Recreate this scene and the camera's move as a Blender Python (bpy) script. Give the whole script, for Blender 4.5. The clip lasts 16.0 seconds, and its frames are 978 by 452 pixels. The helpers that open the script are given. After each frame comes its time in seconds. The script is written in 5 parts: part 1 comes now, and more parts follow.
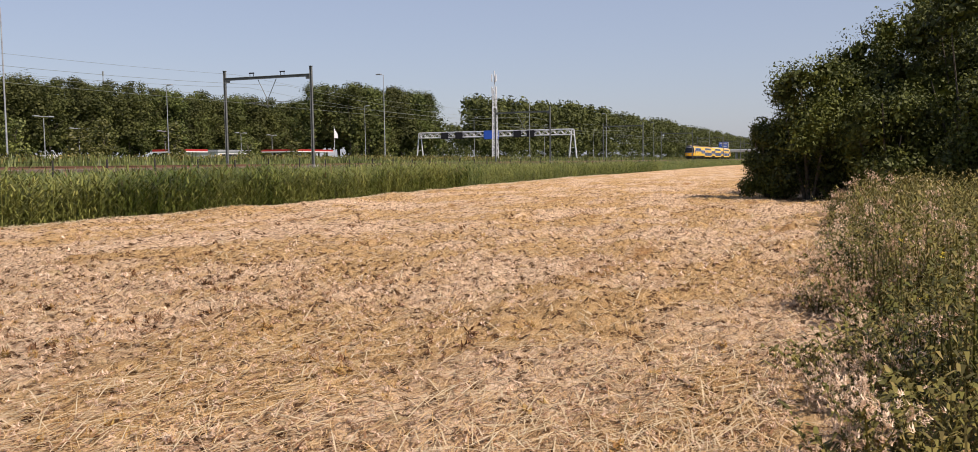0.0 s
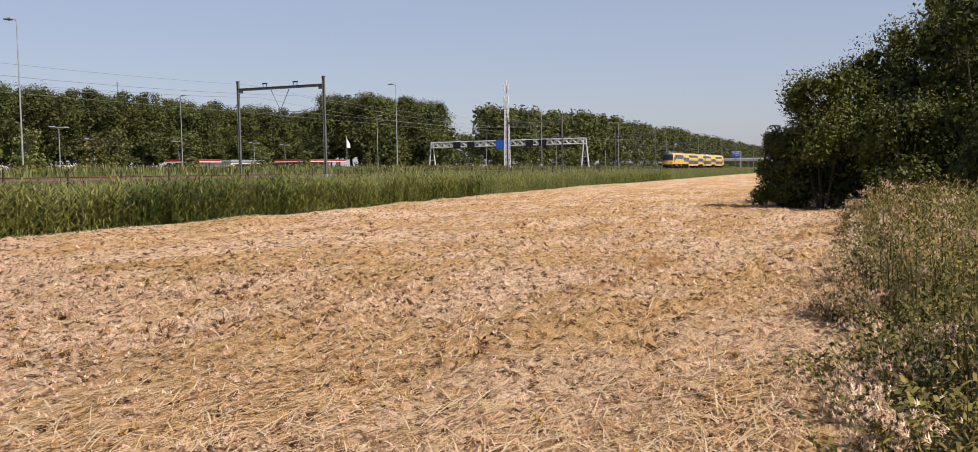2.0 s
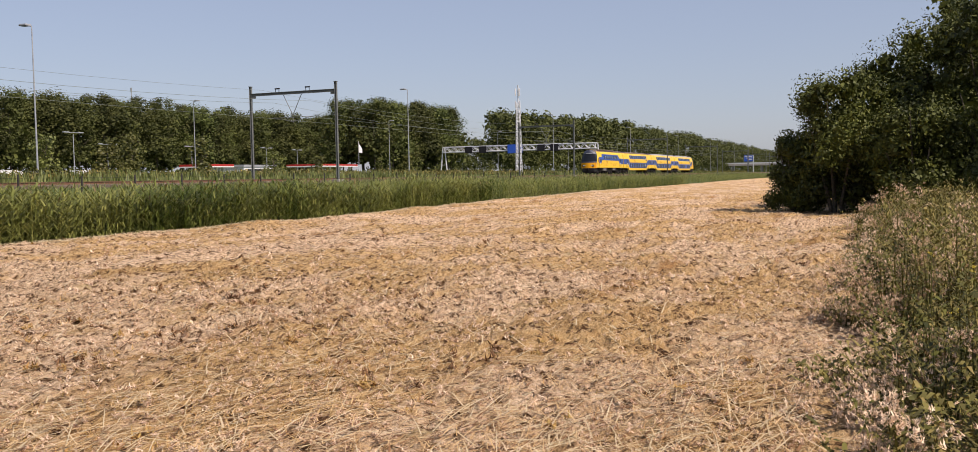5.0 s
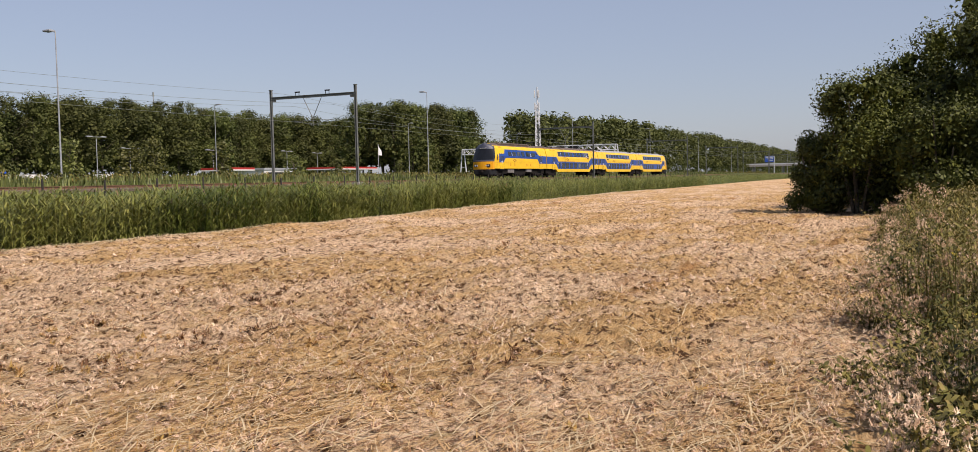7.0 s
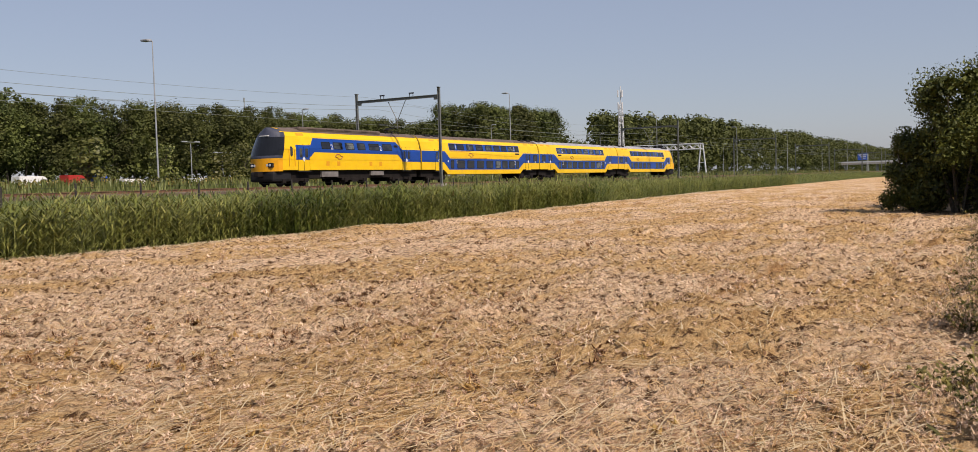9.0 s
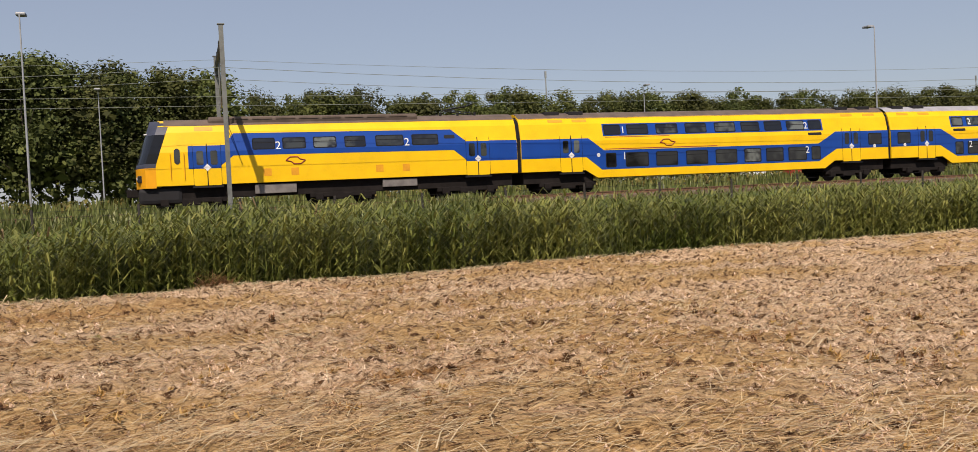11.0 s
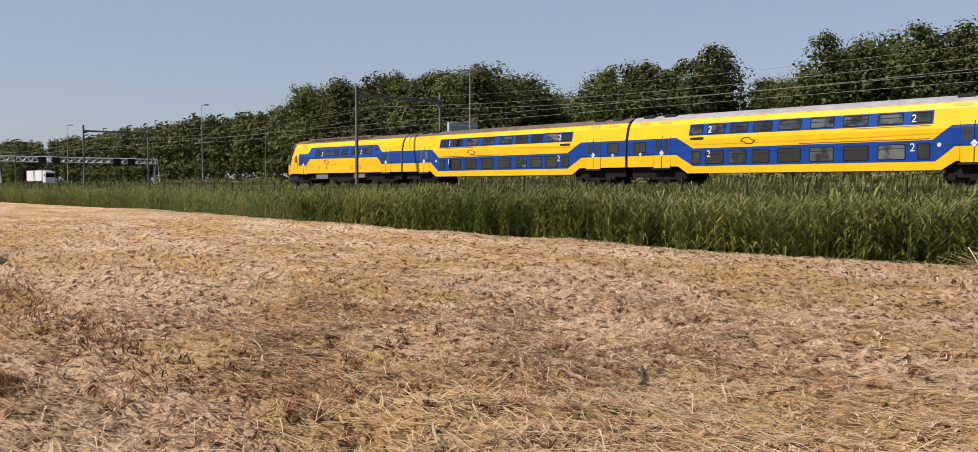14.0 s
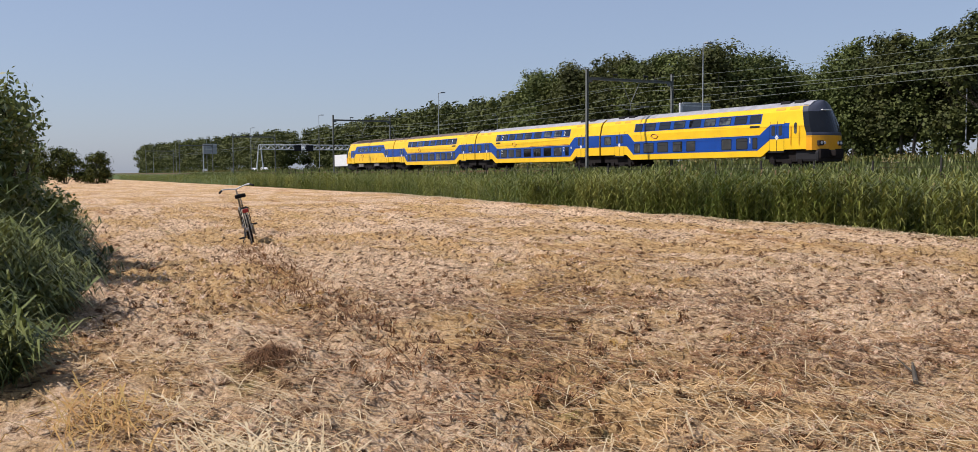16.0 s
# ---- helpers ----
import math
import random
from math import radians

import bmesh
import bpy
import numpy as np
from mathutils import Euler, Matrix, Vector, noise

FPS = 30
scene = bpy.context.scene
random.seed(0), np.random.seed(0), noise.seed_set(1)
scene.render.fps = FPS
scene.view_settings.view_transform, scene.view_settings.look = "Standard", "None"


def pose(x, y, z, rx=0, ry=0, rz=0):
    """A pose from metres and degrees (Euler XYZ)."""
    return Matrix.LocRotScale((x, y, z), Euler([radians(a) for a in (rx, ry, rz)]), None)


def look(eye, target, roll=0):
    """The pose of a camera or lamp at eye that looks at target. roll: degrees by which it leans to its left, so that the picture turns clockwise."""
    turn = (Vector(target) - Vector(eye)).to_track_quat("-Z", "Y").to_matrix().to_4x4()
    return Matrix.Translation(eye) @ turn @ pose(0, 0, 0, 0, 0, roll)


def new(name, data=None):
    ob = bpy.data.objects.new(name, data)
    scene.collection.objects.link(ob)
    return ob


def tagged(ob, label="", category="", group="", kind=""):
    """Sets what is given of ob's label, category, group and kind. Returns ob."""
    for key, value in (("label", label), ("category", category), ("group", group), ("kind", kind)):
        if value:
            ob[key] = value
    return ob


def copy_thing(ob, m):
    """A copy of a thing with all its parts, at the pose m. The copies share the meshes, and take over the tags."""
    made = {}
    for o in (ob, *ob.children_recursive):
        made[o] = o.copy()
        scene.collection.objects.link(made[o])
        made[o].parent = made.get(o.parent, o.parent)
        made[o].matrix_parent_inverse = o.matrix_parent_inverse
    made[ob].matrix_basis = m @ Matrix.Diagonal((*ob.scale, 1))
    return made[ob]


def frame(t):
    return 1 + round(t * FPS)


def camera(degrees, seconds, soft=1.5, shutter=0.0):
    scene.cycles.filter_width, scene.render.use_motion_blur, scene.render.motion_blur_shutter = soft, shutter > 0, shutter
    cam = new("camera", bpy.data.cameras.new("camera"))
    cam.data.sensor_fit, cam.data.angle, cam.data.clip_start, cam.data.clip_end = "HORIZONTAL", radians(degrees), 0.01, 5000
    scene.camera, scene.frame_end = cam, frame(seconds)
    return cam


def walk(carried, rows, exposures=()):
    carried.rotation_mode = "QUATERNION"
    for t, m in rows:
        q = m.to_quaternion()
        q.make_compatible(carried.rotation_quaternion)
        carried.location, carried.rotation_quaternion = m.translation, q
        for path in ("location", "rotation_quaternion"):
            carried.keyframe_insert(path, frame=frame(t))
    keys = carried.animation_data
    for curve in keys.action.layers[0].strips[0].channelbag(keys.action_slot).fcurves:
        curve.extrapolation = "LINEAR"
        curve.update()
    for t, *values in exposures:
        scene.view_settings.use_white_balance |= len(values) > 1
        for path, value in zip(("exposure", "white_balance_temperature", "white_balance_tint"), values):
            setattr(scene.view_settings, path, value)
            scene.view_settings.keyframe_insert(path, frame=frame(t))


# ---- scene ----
cam = camera(55.88, 16.0, soft=0.6)
PATH = [
    (0.0, pose(-0.0, -0.0, 1.4, 86.08, 0.789, -68.417)),
    (0.5, pose(-0.0, -0.0, 1.4, 86.177, 0.89, -68.096)),
    (1.0, pose(-0.0, -0.0, 1.4, 86.251, 0.929, -67.853)),
    (1.5, pose(-0.0, -0.0, 1.4, 86.428, 0.949, -67.76)),
    (2.0, pose(-0.0, -0.0, 1.4, 86.665, 0.935, -67.667)),
    (2.5, pose(-0.0, -0.0, 1.4, 86.841, 0.919, -67.492)),
    (3.0, pose(-0.0, -0.0, 1.4, 86.85, 0.841, -67.392)),
    (3.5, pose(-0.0, -0.0, 1.4, 86.852, 0.835, -67.347)),
    (4.0, pose(-0.0, -0.0, 1.4, 86.891, 0.862, -67.208)),
    (6.5, pose(-0.0, -0.0, 1.4, 87.096, 1.187, -66.213)),
    (7.0, pose(-0.0, -0.0, 1.4, 87.121, 1.233, -65.74)),
    (7.5, pose(-0.0, -0.0, 1.4, 87.096, 1.311, -65.241)),
    (8.0, pose(-0.0, -0.0, 1.4, 87.072, 1.336, -64.662)),
    (8.5, pose(-0.0, -0.0, 1.4, 87.141, 1.459, -63.643)),
    (9.0, pose(-0.0, -0.0, 1.4, 87.315, 1.675, -60.597)),
    (9.5, pose(-0.0, -0.0, 1.4, 87.68, 2.045, -52.416)),
    (10.0, pose(-0.0, -0.0, 1.4, 88.073, 2.462, -41.799)),
    (10.2, pose(-0.0, -0.0, 1.4, 88.144, 2.583, -38.24)),
    (12.3, pose(-0.0, -0.0, 1.4, 88.579, 1.06, 21.383)),
    (12.5, pose(-0.017, -0.004, 1.4, 88.389, 0.598, 25.811)),
    (13.0, pose(-0.059, -0.013, 1.4, 88.21, -0.11, 32.737)),
    (13.5, pose(-0.101, -0.022, 1.4, 87.977, -0.238, 40.426)),
    (14.0, pose(-0.142, -0.031, 1.4, 87.647, -0.126, 48.07)),
    (14.5, pose(-0.184, -0.041, 1.4, 87.349, 0.03, 52.691)),
    (15.0, pose(-0.226, -0.05, 1.4, 87.167, 0.295, 57.244)),
    (15.5, pose(-0.268, -0.059, 1.4, 86.897, 0.471, 60.546)),
    (16.0, pose(-0.31, -0.068, 1.4, 86.633, 0.338, 62.181)),
]
walk(cam, PATH, exposures=[(0.0, 0.18, 6980, 21), (8.5, 0.04, 7050, 20), (10.2, -0.05, 7300, 19), (12.5, 0.12, 7200, 18), (14.0, 0.08, 6850, 18), (15.0, 0.09, 6700, 18), (16.0, 0.09, 6380, 17)])

# ---- world, sun ----
SUN_EL, SUN_AZ = 50.0, 199.3
world = bpy.data.worlds.new("world")
scene.world = world
world.use_nodes = True
wn = world.node_tree.nodes
sky = wn.new("ShaderNodeTexSky")
sky.sky_type = "NISHITA"
sky.sun_disc = False
sky.sun_elevation, sky.sun_rotation = radians(SUN_EL), radians(SUN_AZ)
sky.air_density, sky.dust_density, sky.ozone_density = 1.0, 1.0, 3.0
wn["Background"].inputs["Strength"].default_value = 0.105
# thin summer haze evens the sky out
haze = wn.new("ShaderNodeMix")
haze.data_type = "RGBA"
haze.inputs["Factor"].default_value = 0.5
haze.inputs["B"].default_value = (3.4, 4.2, 5.5, 1)
world.node_tree.links.new(sky.outputs[0], haze.inputs["A"])
world.node_tree.links.new(haze.outputs["Result"], wn["Background"].inputs["Color"])
sun = new("sun", bpy.data.lights.new("sun", "SUN"))
sun.data.energy, sun.data.angle, sun.data.color = 5.0, radians(0.53), (1.0, 0.95, 0.87)
_ce = math.cos(radians(SUN_EL))
sun.matrix_world = look((0, 0, 60), (0.331 * _ce, 0.944 * _ce, 60 - math.sin(radians(SUN_EL))))
scene.view_settings.exposure = 0.0

RAIL_Z, ROAD_Z, TRAIN_Y = 1.55, 1.8, 50.1
rng = np.random.default_rng(7)


# ---- materials ----
def ramp(nt, fac, colors):
    n = nt.nodes.new("ShaderNodeValToRGB")
    el = n.color_ramp.elements
    el[0].position, el[0].color = 0.0, (*colors[0], 1)
    el[1].position, el[1].color = 1.0, (*colors[-1], 1)
    for i, c in enumerate(colors[1:-1]):
        e = el.new((i + 1) / (len(colors) - 1))
        e.color = (*c, 1)
    nt.links.new(fac, n.inputs[0])
    return n.outputs[0]


def base_mat(name, rough=0.7, metal=0.0, spec=0.5):
    m = bpy.data.materials.new(name)
    m.use_nodes = True
    b = m.node_tree.nodes["Principled BSDF"]
    b.inputs["Roughness"].default_value = rough
    b.inputs["Metallic"].default_value = metal
    b.inputs["Specular IOR Level"].default_value = spec
    return m, m.node_tree, b


def noise_fac(nt, scale, detail=5.0, rough=0.6, stretch=None):
    geo = nt.nodes.new("ShaderNodeNewGeometry")
    vec = geo.outputs["Position"]
    if stretch:
        mp = nt.nodes.new("ShaderNodeMapping")
        mp.inputs["Scale"].default_value = stretch
        nt.links.new(vec, mp.inputs["Vector"])
        vec = mp.outputs["Vector"]
    n = nt.nodes.new("ShaderNodeTexNoise")
    n.inputs["Scale"].default_value, n.inputs["Detail"].default_value, n.inputs["Roughness"].default_value = scale, detail, rough
    nt.links.new(vec, n.inputs["Vector"])
    return n.outputs["Fac"]


def contrast(nt, fac, lo, hi):
    n = nt.nodes.new("ShaderNodeMapRange")
    n.inputs["From Min"].default_value, n.inputs["From Max"].default_value = lo, hi
    nt.links.new(fac, n.inputs["Value"])
    return n.outputs["Result"]


def mix(nt, fac, a, b, mode="MIX"):
    n = nt.nodes.new("ShaderNodeMix")
    n.data_type, n.blend_type = "RGBA", mode
    for sock, v in ((n.inputs["Factor"], fac), (n.inputs["A"], a), (n.inputs["B"], b)):
        if isinstance(v, (int, float)):
            sock.default_value = v
        elif isinstance(v, tuple):
            sock.default_value = (*v, 1)
        else:
            nt.links.new(v, sock)
    return n.outputs["Result"]


def bump(nt, b, fac, dist, strength=0.6):
    n = nt.nodes.new("ShaderNodeBump")
    n.inputs["Distance"].default_value, n.inputs["Strength"].default_value = dist, strength
    nt.links.new(fac, n.inputs["Height"])
    nt.links.new(n.outputs[0], b.inputs["Normal"])


def plain_mat(name, color, rough=0.6, metal=0.0, vary=0.15, scale=3.0, spec=0.5):
    """Paint, metal, concrete: one colour, worn and dirtied at two scales."""
    m, nt, b = base_mat(name, rough, metal, spec)
    big, fine = noise_fac(nt, scale, 4), noise_fac(nt, scale * 12, 3)
    dark = tuple(c * (1 - vary) * 0.9 for c in color)
    c = mix(nt, contrast(nt, big, 0.35, 0.7), color, dark)
    c = mix(nt, contrast(nt, fine, 0.5, 0.8), c, tuple(c_ * (1 - vary * 0.6) for c_ in color))
    nt.links.new(c, b.inputs["Base Color"])
    return m


def leaf_mat(name, colors, rough=0.55, trans=0.3, clump=0.25, obj=0.0):
    """Leaves and stalks, each with a tint of its own; part of the light passes through."""
    m, nt, b = base_mat(name, rough, 0, 0.3)
    geo = nt.nodes.new("ShaderNodeNewGeometry")
    c = ramp(nt, geo.outputs["Random Per Island"], colors)
    big = contrast(nt, noise_fac(nt, clump, 3), 0.35, 0.65)
    c = mix(nt, 0.45, c, ramp(nt, big, [colors[0], colors[-1]]))
    if obj:
        info = nt.nodes.new("ShaderNodeObjectInfo")
        hue = nt.nodes.new("ShaderNodeHueSaturation")
        nt.links.new(c, hue.inputs["Color"])
        for o, lo, hi in (("Value", 1 - obj, 1 + obj), ("Hue", 0.5 - obj * 0.05, 0.5 + obj * 0.05)):
            mr = nt.nodes.new("ShaderNodeMapRange")
            mr.inputs["To Min"].default_value, mr.inputs["To Max"].default_value = lo, hi
            nt.links.new(info.outputs["Random"], mr.inputs["Value"])
            nt.links.new(mr.outputs["Result"], hue.inputs[o])
        c = hue.outputs["Color"]
    nt.links.new(c, b.inputs["Base Color"])
    tr = nt.nodes.new("ShaderNodeBsdfTranslucent")
    nt.links.new(c, tr.inputs["Color"])
    ms = nt.nodes.new("ShaderNodeMixShader")
    ms.inputs[0].default_value = trans
    nt.links.new(b.outputs[0], ms.inputs[1])
    nt.links.new(tr.outputs[0], ms.inputs[2])
    nt.links.new(ms.outputs[0], nt.nodes["Material Output"].inputs["Surface"])
    return m


def field_mat():
    m, nt, b = base_mat("mown_hay", 0.9, 0, 0.15)
    swath = noise_fac(nt, 0.6, 6, 0.65, (0.2, 1.8, 1.0))
    patch = noise_fac(nt, 0.33, 5, 0.65, (0.6, 1.2, 1.0))
    fine = noise_fac(nt, 16, 8, 0.8)
    grit = noise_fac(nt, 45, 6, 0.8)
    straw = noise_fac(nt, 11, 8, 0.85, (0.4, 2.0, 1.0))
    c = ramp(nt, contrast(nt, straw, 0.3, 0.7), [(0.12, 0.058, 0.022), (0.55, 0.345, 0.15), (0.88, 0.65, 0.35)])
    fluff = ramp(nt, contrast(nt, fine, 0.33, 0.66), [(0.16, 0.088, 0.045), (0.68, 0.465, 0.285), (0.95, 0.755, 0.54)])
    c = mix(nt, contrast(nt, patch, 0.46, 0.54), c, fluff)
    brown = ramp(nt, contrast(nt, grit, 0.35, 0.65), [(0.06, 0.024, 0.009), (0.36, 0.18, 0.065), (0.66, 0.39, 0.15)])
    c = mix(nt, contrast(nt, swath, 0.56, 0.68), c, brown)
    green = noise_fac(nt, 0.9, 5, 0.7, (0.4, 1.5, 1.0))
    c = mix(nt, contrast(nt, green, 0.62, 0.75), c, (0.25, 0.22, 0.05))
    c = mix(nt, contrast(nt, grit, 0.6, 0.74), c, (0.12, 0.06, 0.025))
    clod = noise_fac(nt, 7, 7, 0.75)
    # shade between the clumps, painted dark into the low spots of the bump
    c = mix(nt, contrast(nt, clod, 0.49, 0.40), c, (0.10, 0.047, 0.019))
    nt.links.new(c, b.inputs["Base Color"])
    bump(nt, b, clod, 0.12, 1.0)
    return m


def soil_mat(name, colors, scale, dist=0.03):
    m, nt, b = base_mat(name, 0.9, 0, 0.2)
    big, fine = noise_fac(nt, scale * 0.1, 4), noise_fac(nt, scale, 6, 0.7)
    c = ramp(nt, contrast(nt, fine, 0.3, 0.7), colors)
    c = mix(nt, contrast(nt, big, 0.4, 0.7), c, tuple(v * 0.7 for v in colors[1]))
    nt.links.new(c, b.inputs["Base Color"])
    bump(nt, b, fine, dist)
    return m


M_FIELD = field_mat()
M_GRASS = soil_mat("rough_grass", [(0.03, 0.045, 0.012), (0.07, 0.10, 0.025), (0.16, 0.15, 0.05)], 6)
M_BALLAST = soil_mat("ballast", [(0.03, 0.021, 0.014), (0.10, 0.07, 0.046), (0.19, 0.14, 0.10)], 18)
M_ASPHALT = soil_mat("asphalt", [(0.03, 0.03, 0.03), (0.055, 0.055, 0.055), (0.08, 0.08, 0.08)], 25, 0.004)
M_STRAW = leaf_mat("cut_straw", [(0.13, 0.062, 0.024), (0.54, 0.335, 0.145), (0.90, 0.665, 0.37), (0.66, 0.42, 0.18)], 0.6, 0.12, 0.5)
M_STRAW_PALE = leaf_mat("pale_straw", [(0.45, 0.33, 0.18), (0.72, 0.60, 0.40), (0.62, 0.50, 0.30)], 0.6, 0.12, 0.8)
M_STUBBLE = leaf_mat("stubble", [(0.34, 0.17, 0.05), (0.58, 0.33, 0.10), (0.32, 0.26, 0.06), (0.60, 0.38, 0.15)], 0.6, 0.2, 0.5)
M_FLUFF = leaf_mat("thistle_down", [(0.40, 0.23, 0.135), (0.80, 0.57, 0.38), (0.96, 0.79, 0.60)], 0.95, 0.25, 0.8)
M_DEAD = leaf_mat("dry_brown_weed", [(0.055, 0.024, 0.011), (0.20, 0.095, 0.04), (0.38, 0.20, 0.09)], 0.8, 0.1, 0.8)
M_REED = leaf_mat("reed_leaf", [(0.026, 0.042, 0.006), (0.088, 0.12, 0.018), (0.155, 0.195, 0.034), (0.29, 0.28, 0.085)], 0.45, 0.25, 0.3)
M_REED_DRY = leaf_mat("reed_plume", [(0.13, 0.08, 0.04), (0.24, 0.17, 0.09)], 0.8, 0.2, 0.4)
M_SHRUB = leaf_mat("shrub_leaf", [(0.010, 0.016, 0.003), (0.038, 0.052, 0.008), (0.125, 0.14, 0.020)], 0.65, 0.08, 0.6)
M_WILLOW = leaf_mat("willow_leaf", [(0.05, 0.075, 0.018), (0.11, 0.145, 0.035), (0.20, 0.22, 0.07)], 0.4, 0.22, 0.8)
M_WEED = leaf_mat("weed_leaf", [(0.014, 0.018, 0.003), (0.055, 0.065, 0.008), (0.14, 0.148, 0.020), (0.32, 0.24, 0.08)], 0.7, 0.14, 0.9)
M_BLADE = leaf_mat("grass_blade", [(0.018, 0.032, 0.006), (0.065, 0.092, 0.016), (0.14, 0.175, 0.042), (0.27, 0.28, 0.10)], 0.45, 0.2, 0.9)
M_YELLOW_FLOWER = plain_mat("yellow_flower", (0.75, 0.6, 0.04), 0.7)
M_TREE = leaf_mat("poplar_leaf", [(0.026, 0.036, 0.009), (0.058, 0.072, 0.017), (0.13, 0.142, 0.034)], 0.75, 0.18, 0.12, 0.3)
M_BARK = soil_mat("bark", [(0.04, 0.032, 0.025), (0.10, 0.085, 0.065), (0.18, 0.155, 0.125)], 12)
M_YELLOW = plain_mat("train_yellow", (0.86, 0.52, 0.010), 0.32, 0, 0.08, 0.7, 0.35)
# train yellow with the shade of the cab front put into its colour
M_NOSE_SHADE = plain_mat("nose_yellow_shaded", (0.80, 0.36, 0.012), 0.35, 0, 0.1, 0.7, 0.35)
M_BLUE = plain_mat("train_blue", (0.006, 0.056, 0.29), 0.3, 0, 0.1, 0.7, 0.3)
M_ROOF_BROWN = plain_mat("dirty_roof", (0.13, 0.095, 0.075), 0.75, 0, 0.4, 1.2)
M_ROOF_GREY = plain_mat("grey_roof", (0.34, 0.34, 0.36), 0.6, 0, 0.3, 1.2)
M_ROOF_BLUE = plain_mat("cab_roof_grey_blue", (0.045, 0.052, 0.08), 0.5, 0, 0.25, 1.2)
M_UNDER = plain_mat("underframe", (0.016, 0.013, 0.012), 0.9, 0, 0.5, 2, 0.2)
M_BOX = plain_mat("equipment_grey", (0.20, 0.185, 0.175), 0.6, 0, 0.4, 2)
M_RUBBER = plain_mat("black_rubber", (0.010, 0.010, 0.011), 0.8, spec=0.2)
M_WHITE = plain_mat("white_paint", (0.75, 0.75, 0.74), 0.5, 0, 0.12)
M_LOGO = plain_mat("logo_red_brown", (0.33, 0.05, 0.035), 0.5)
M_ORANGE = plain_mat("orange_hatch", (0.75, 0.33, 0.012), 0.5)
M_STEEL = plain_mat("galvanised_steel", (0.33, 0.35, 0.34), 0.55, 0.3, 0.3)
M_MAST = plain_mat("portal_steel", (0.16, 0.17, 0.16), 0.6, 0.2, 0.3)
M_SMALL_TREE = leaf_mat("roadside_leaf", [(0.05, 0.06, 0.014), (0.10, 0.115, 0.026), (0.19, 0.19, 0.05)], 0.5, 0.22, 0.3, 0.3)
M_LAMP_POLE = plain_mat("lamp_pole_grey", (0.34, 0.36, 0.38), 0.5, 0.1, 0.2)
M_LIGHT_STEEL = plain_mat("pale_steel", (0.62, 0.64, 0.66), 0.5, 0.1, 0.2)
M_RUST = plain_mat("rusty_rail", (0.20, 0.105, 0.06), 0.7, 0.2, 0.3)
M_CONCRETE = plain_mat("concrete", (0.36, 0.34, 0.31), 0.85, 0, 0.25)
M_SLEEPER = plain_mat("dusty_sleeper", (0.15, 0.115, 0.085), 0.85, 0, 0.25)
M_RED = plain_mat("red_paint", (0.42, 0.03, 0.022), 0.5)
M_SIGN_BLUE = plain_mat("sign_blue", (0.02, 0.10, 0.50), 0.5)
M_GREY_SIGN = plain_mat("sign_back", (0.33, 0.35, 0.37), 0.6)
M_DARK = plain_mat("dark_metal", (0.016, 0.016, 0.018), 0.7, spec=0.25)
M_WIRE = plain_mat("copper_wire", (0.26, 0.29, 0.25), 0.5, 0.3)
M_WOOD = plain_mat("weathered_post", (0.04, 0.035, 0.03), 0.9, 0, 0.4)
M_SILVER = plain_mat("silver_frame", (0.45, 0.45, 0.46), 0.35, 0.6)
M_BROWN_PAINT = plain_mat("brown_frame_paint", (0.20, 0.17, 0.12), 0.35, 0.2)


def glass_mat():
    """Tinted panes; paler random tones paint in reflected sky and daylight through far windows."""
    m, nt, b = base_mat("tinted_window", 0.04, 0, 0.9)
    info = nt.nodes.new("ShaderNodeObjectInfo")
    tone = ramp(nt, info.outputs["Random"], [(0.004, 0.004, 0.005), (0.010, 0.011, 0.011), (0.035, 0.04, 0.036), (0.12, 0.135, 0.125)])
    fac = noise_fac(nt, 1.1, 2)
    nt.links.new(mix(nt, contrast(nt, fac, 0.42, 0.58), tone, (0.004, 0.004, 0.005)), b.inputs["Base Color"])
    return m


M_GLASS = glass_mat()
M_SCREEN = plain_mat("dark_windscreen", (0.012, 0.014, 0.018), 0.12, 0, 0.3, 0.8, 0.3)


# ---- mesh helpers ----
def np_mesh(name, verts, quads=None, tris=None):
    me = bpy.data.meshes.new(name)
    verts = np.asarray(verts, dtype=np.float32)
    quads = np.zeros((0, 4), int) if quads is None else np.asarray(quads)
    tris = np.zeros((0, 3), int) if tris is None else np.asarray(tris)
    me.vertices.add(len(verts))
    me.vertices.foreach_set("co", verts.ravel())
    nq, nt_ = len(quads), len(tris)
    me.loops.add(nq * 4 + nt_ * 3)
    me.loops.foreach_set("vertex_index", np.concatenate([quads.ravel(), tris.ravel()]).astype(np.int32))
    me.polygons.add(nq + nt_)
    me.polygons.foreach_set("loop_start", np.concatenate([np.arange(nq) * 4, nq * 4 + np.arange(nt_) * 3]).astype(np.int32))
    me.update(calc_edges=True)
    return me


def np_object(name, me, mat, parent=None, label=""):
    me.materials.append(mat)
    ob = new(name, me)
    if parent:
        ob.parent = parent
    return tagged(ob, label)


def part(name, bm, mat, parent=None, label="", smooth=False):
    me = bpy.data.meshes.new(name)
    if smooth:
        for f in bm.faces:
            f.smooth = True
    bm.to_mesh(me)
    bm.free()
    return np_object(name, me, mat, parent, label)


def empty(name, m=None):
    ob = new(name)
    if m is not None:
        ob.matrix_basis = m
    return ob


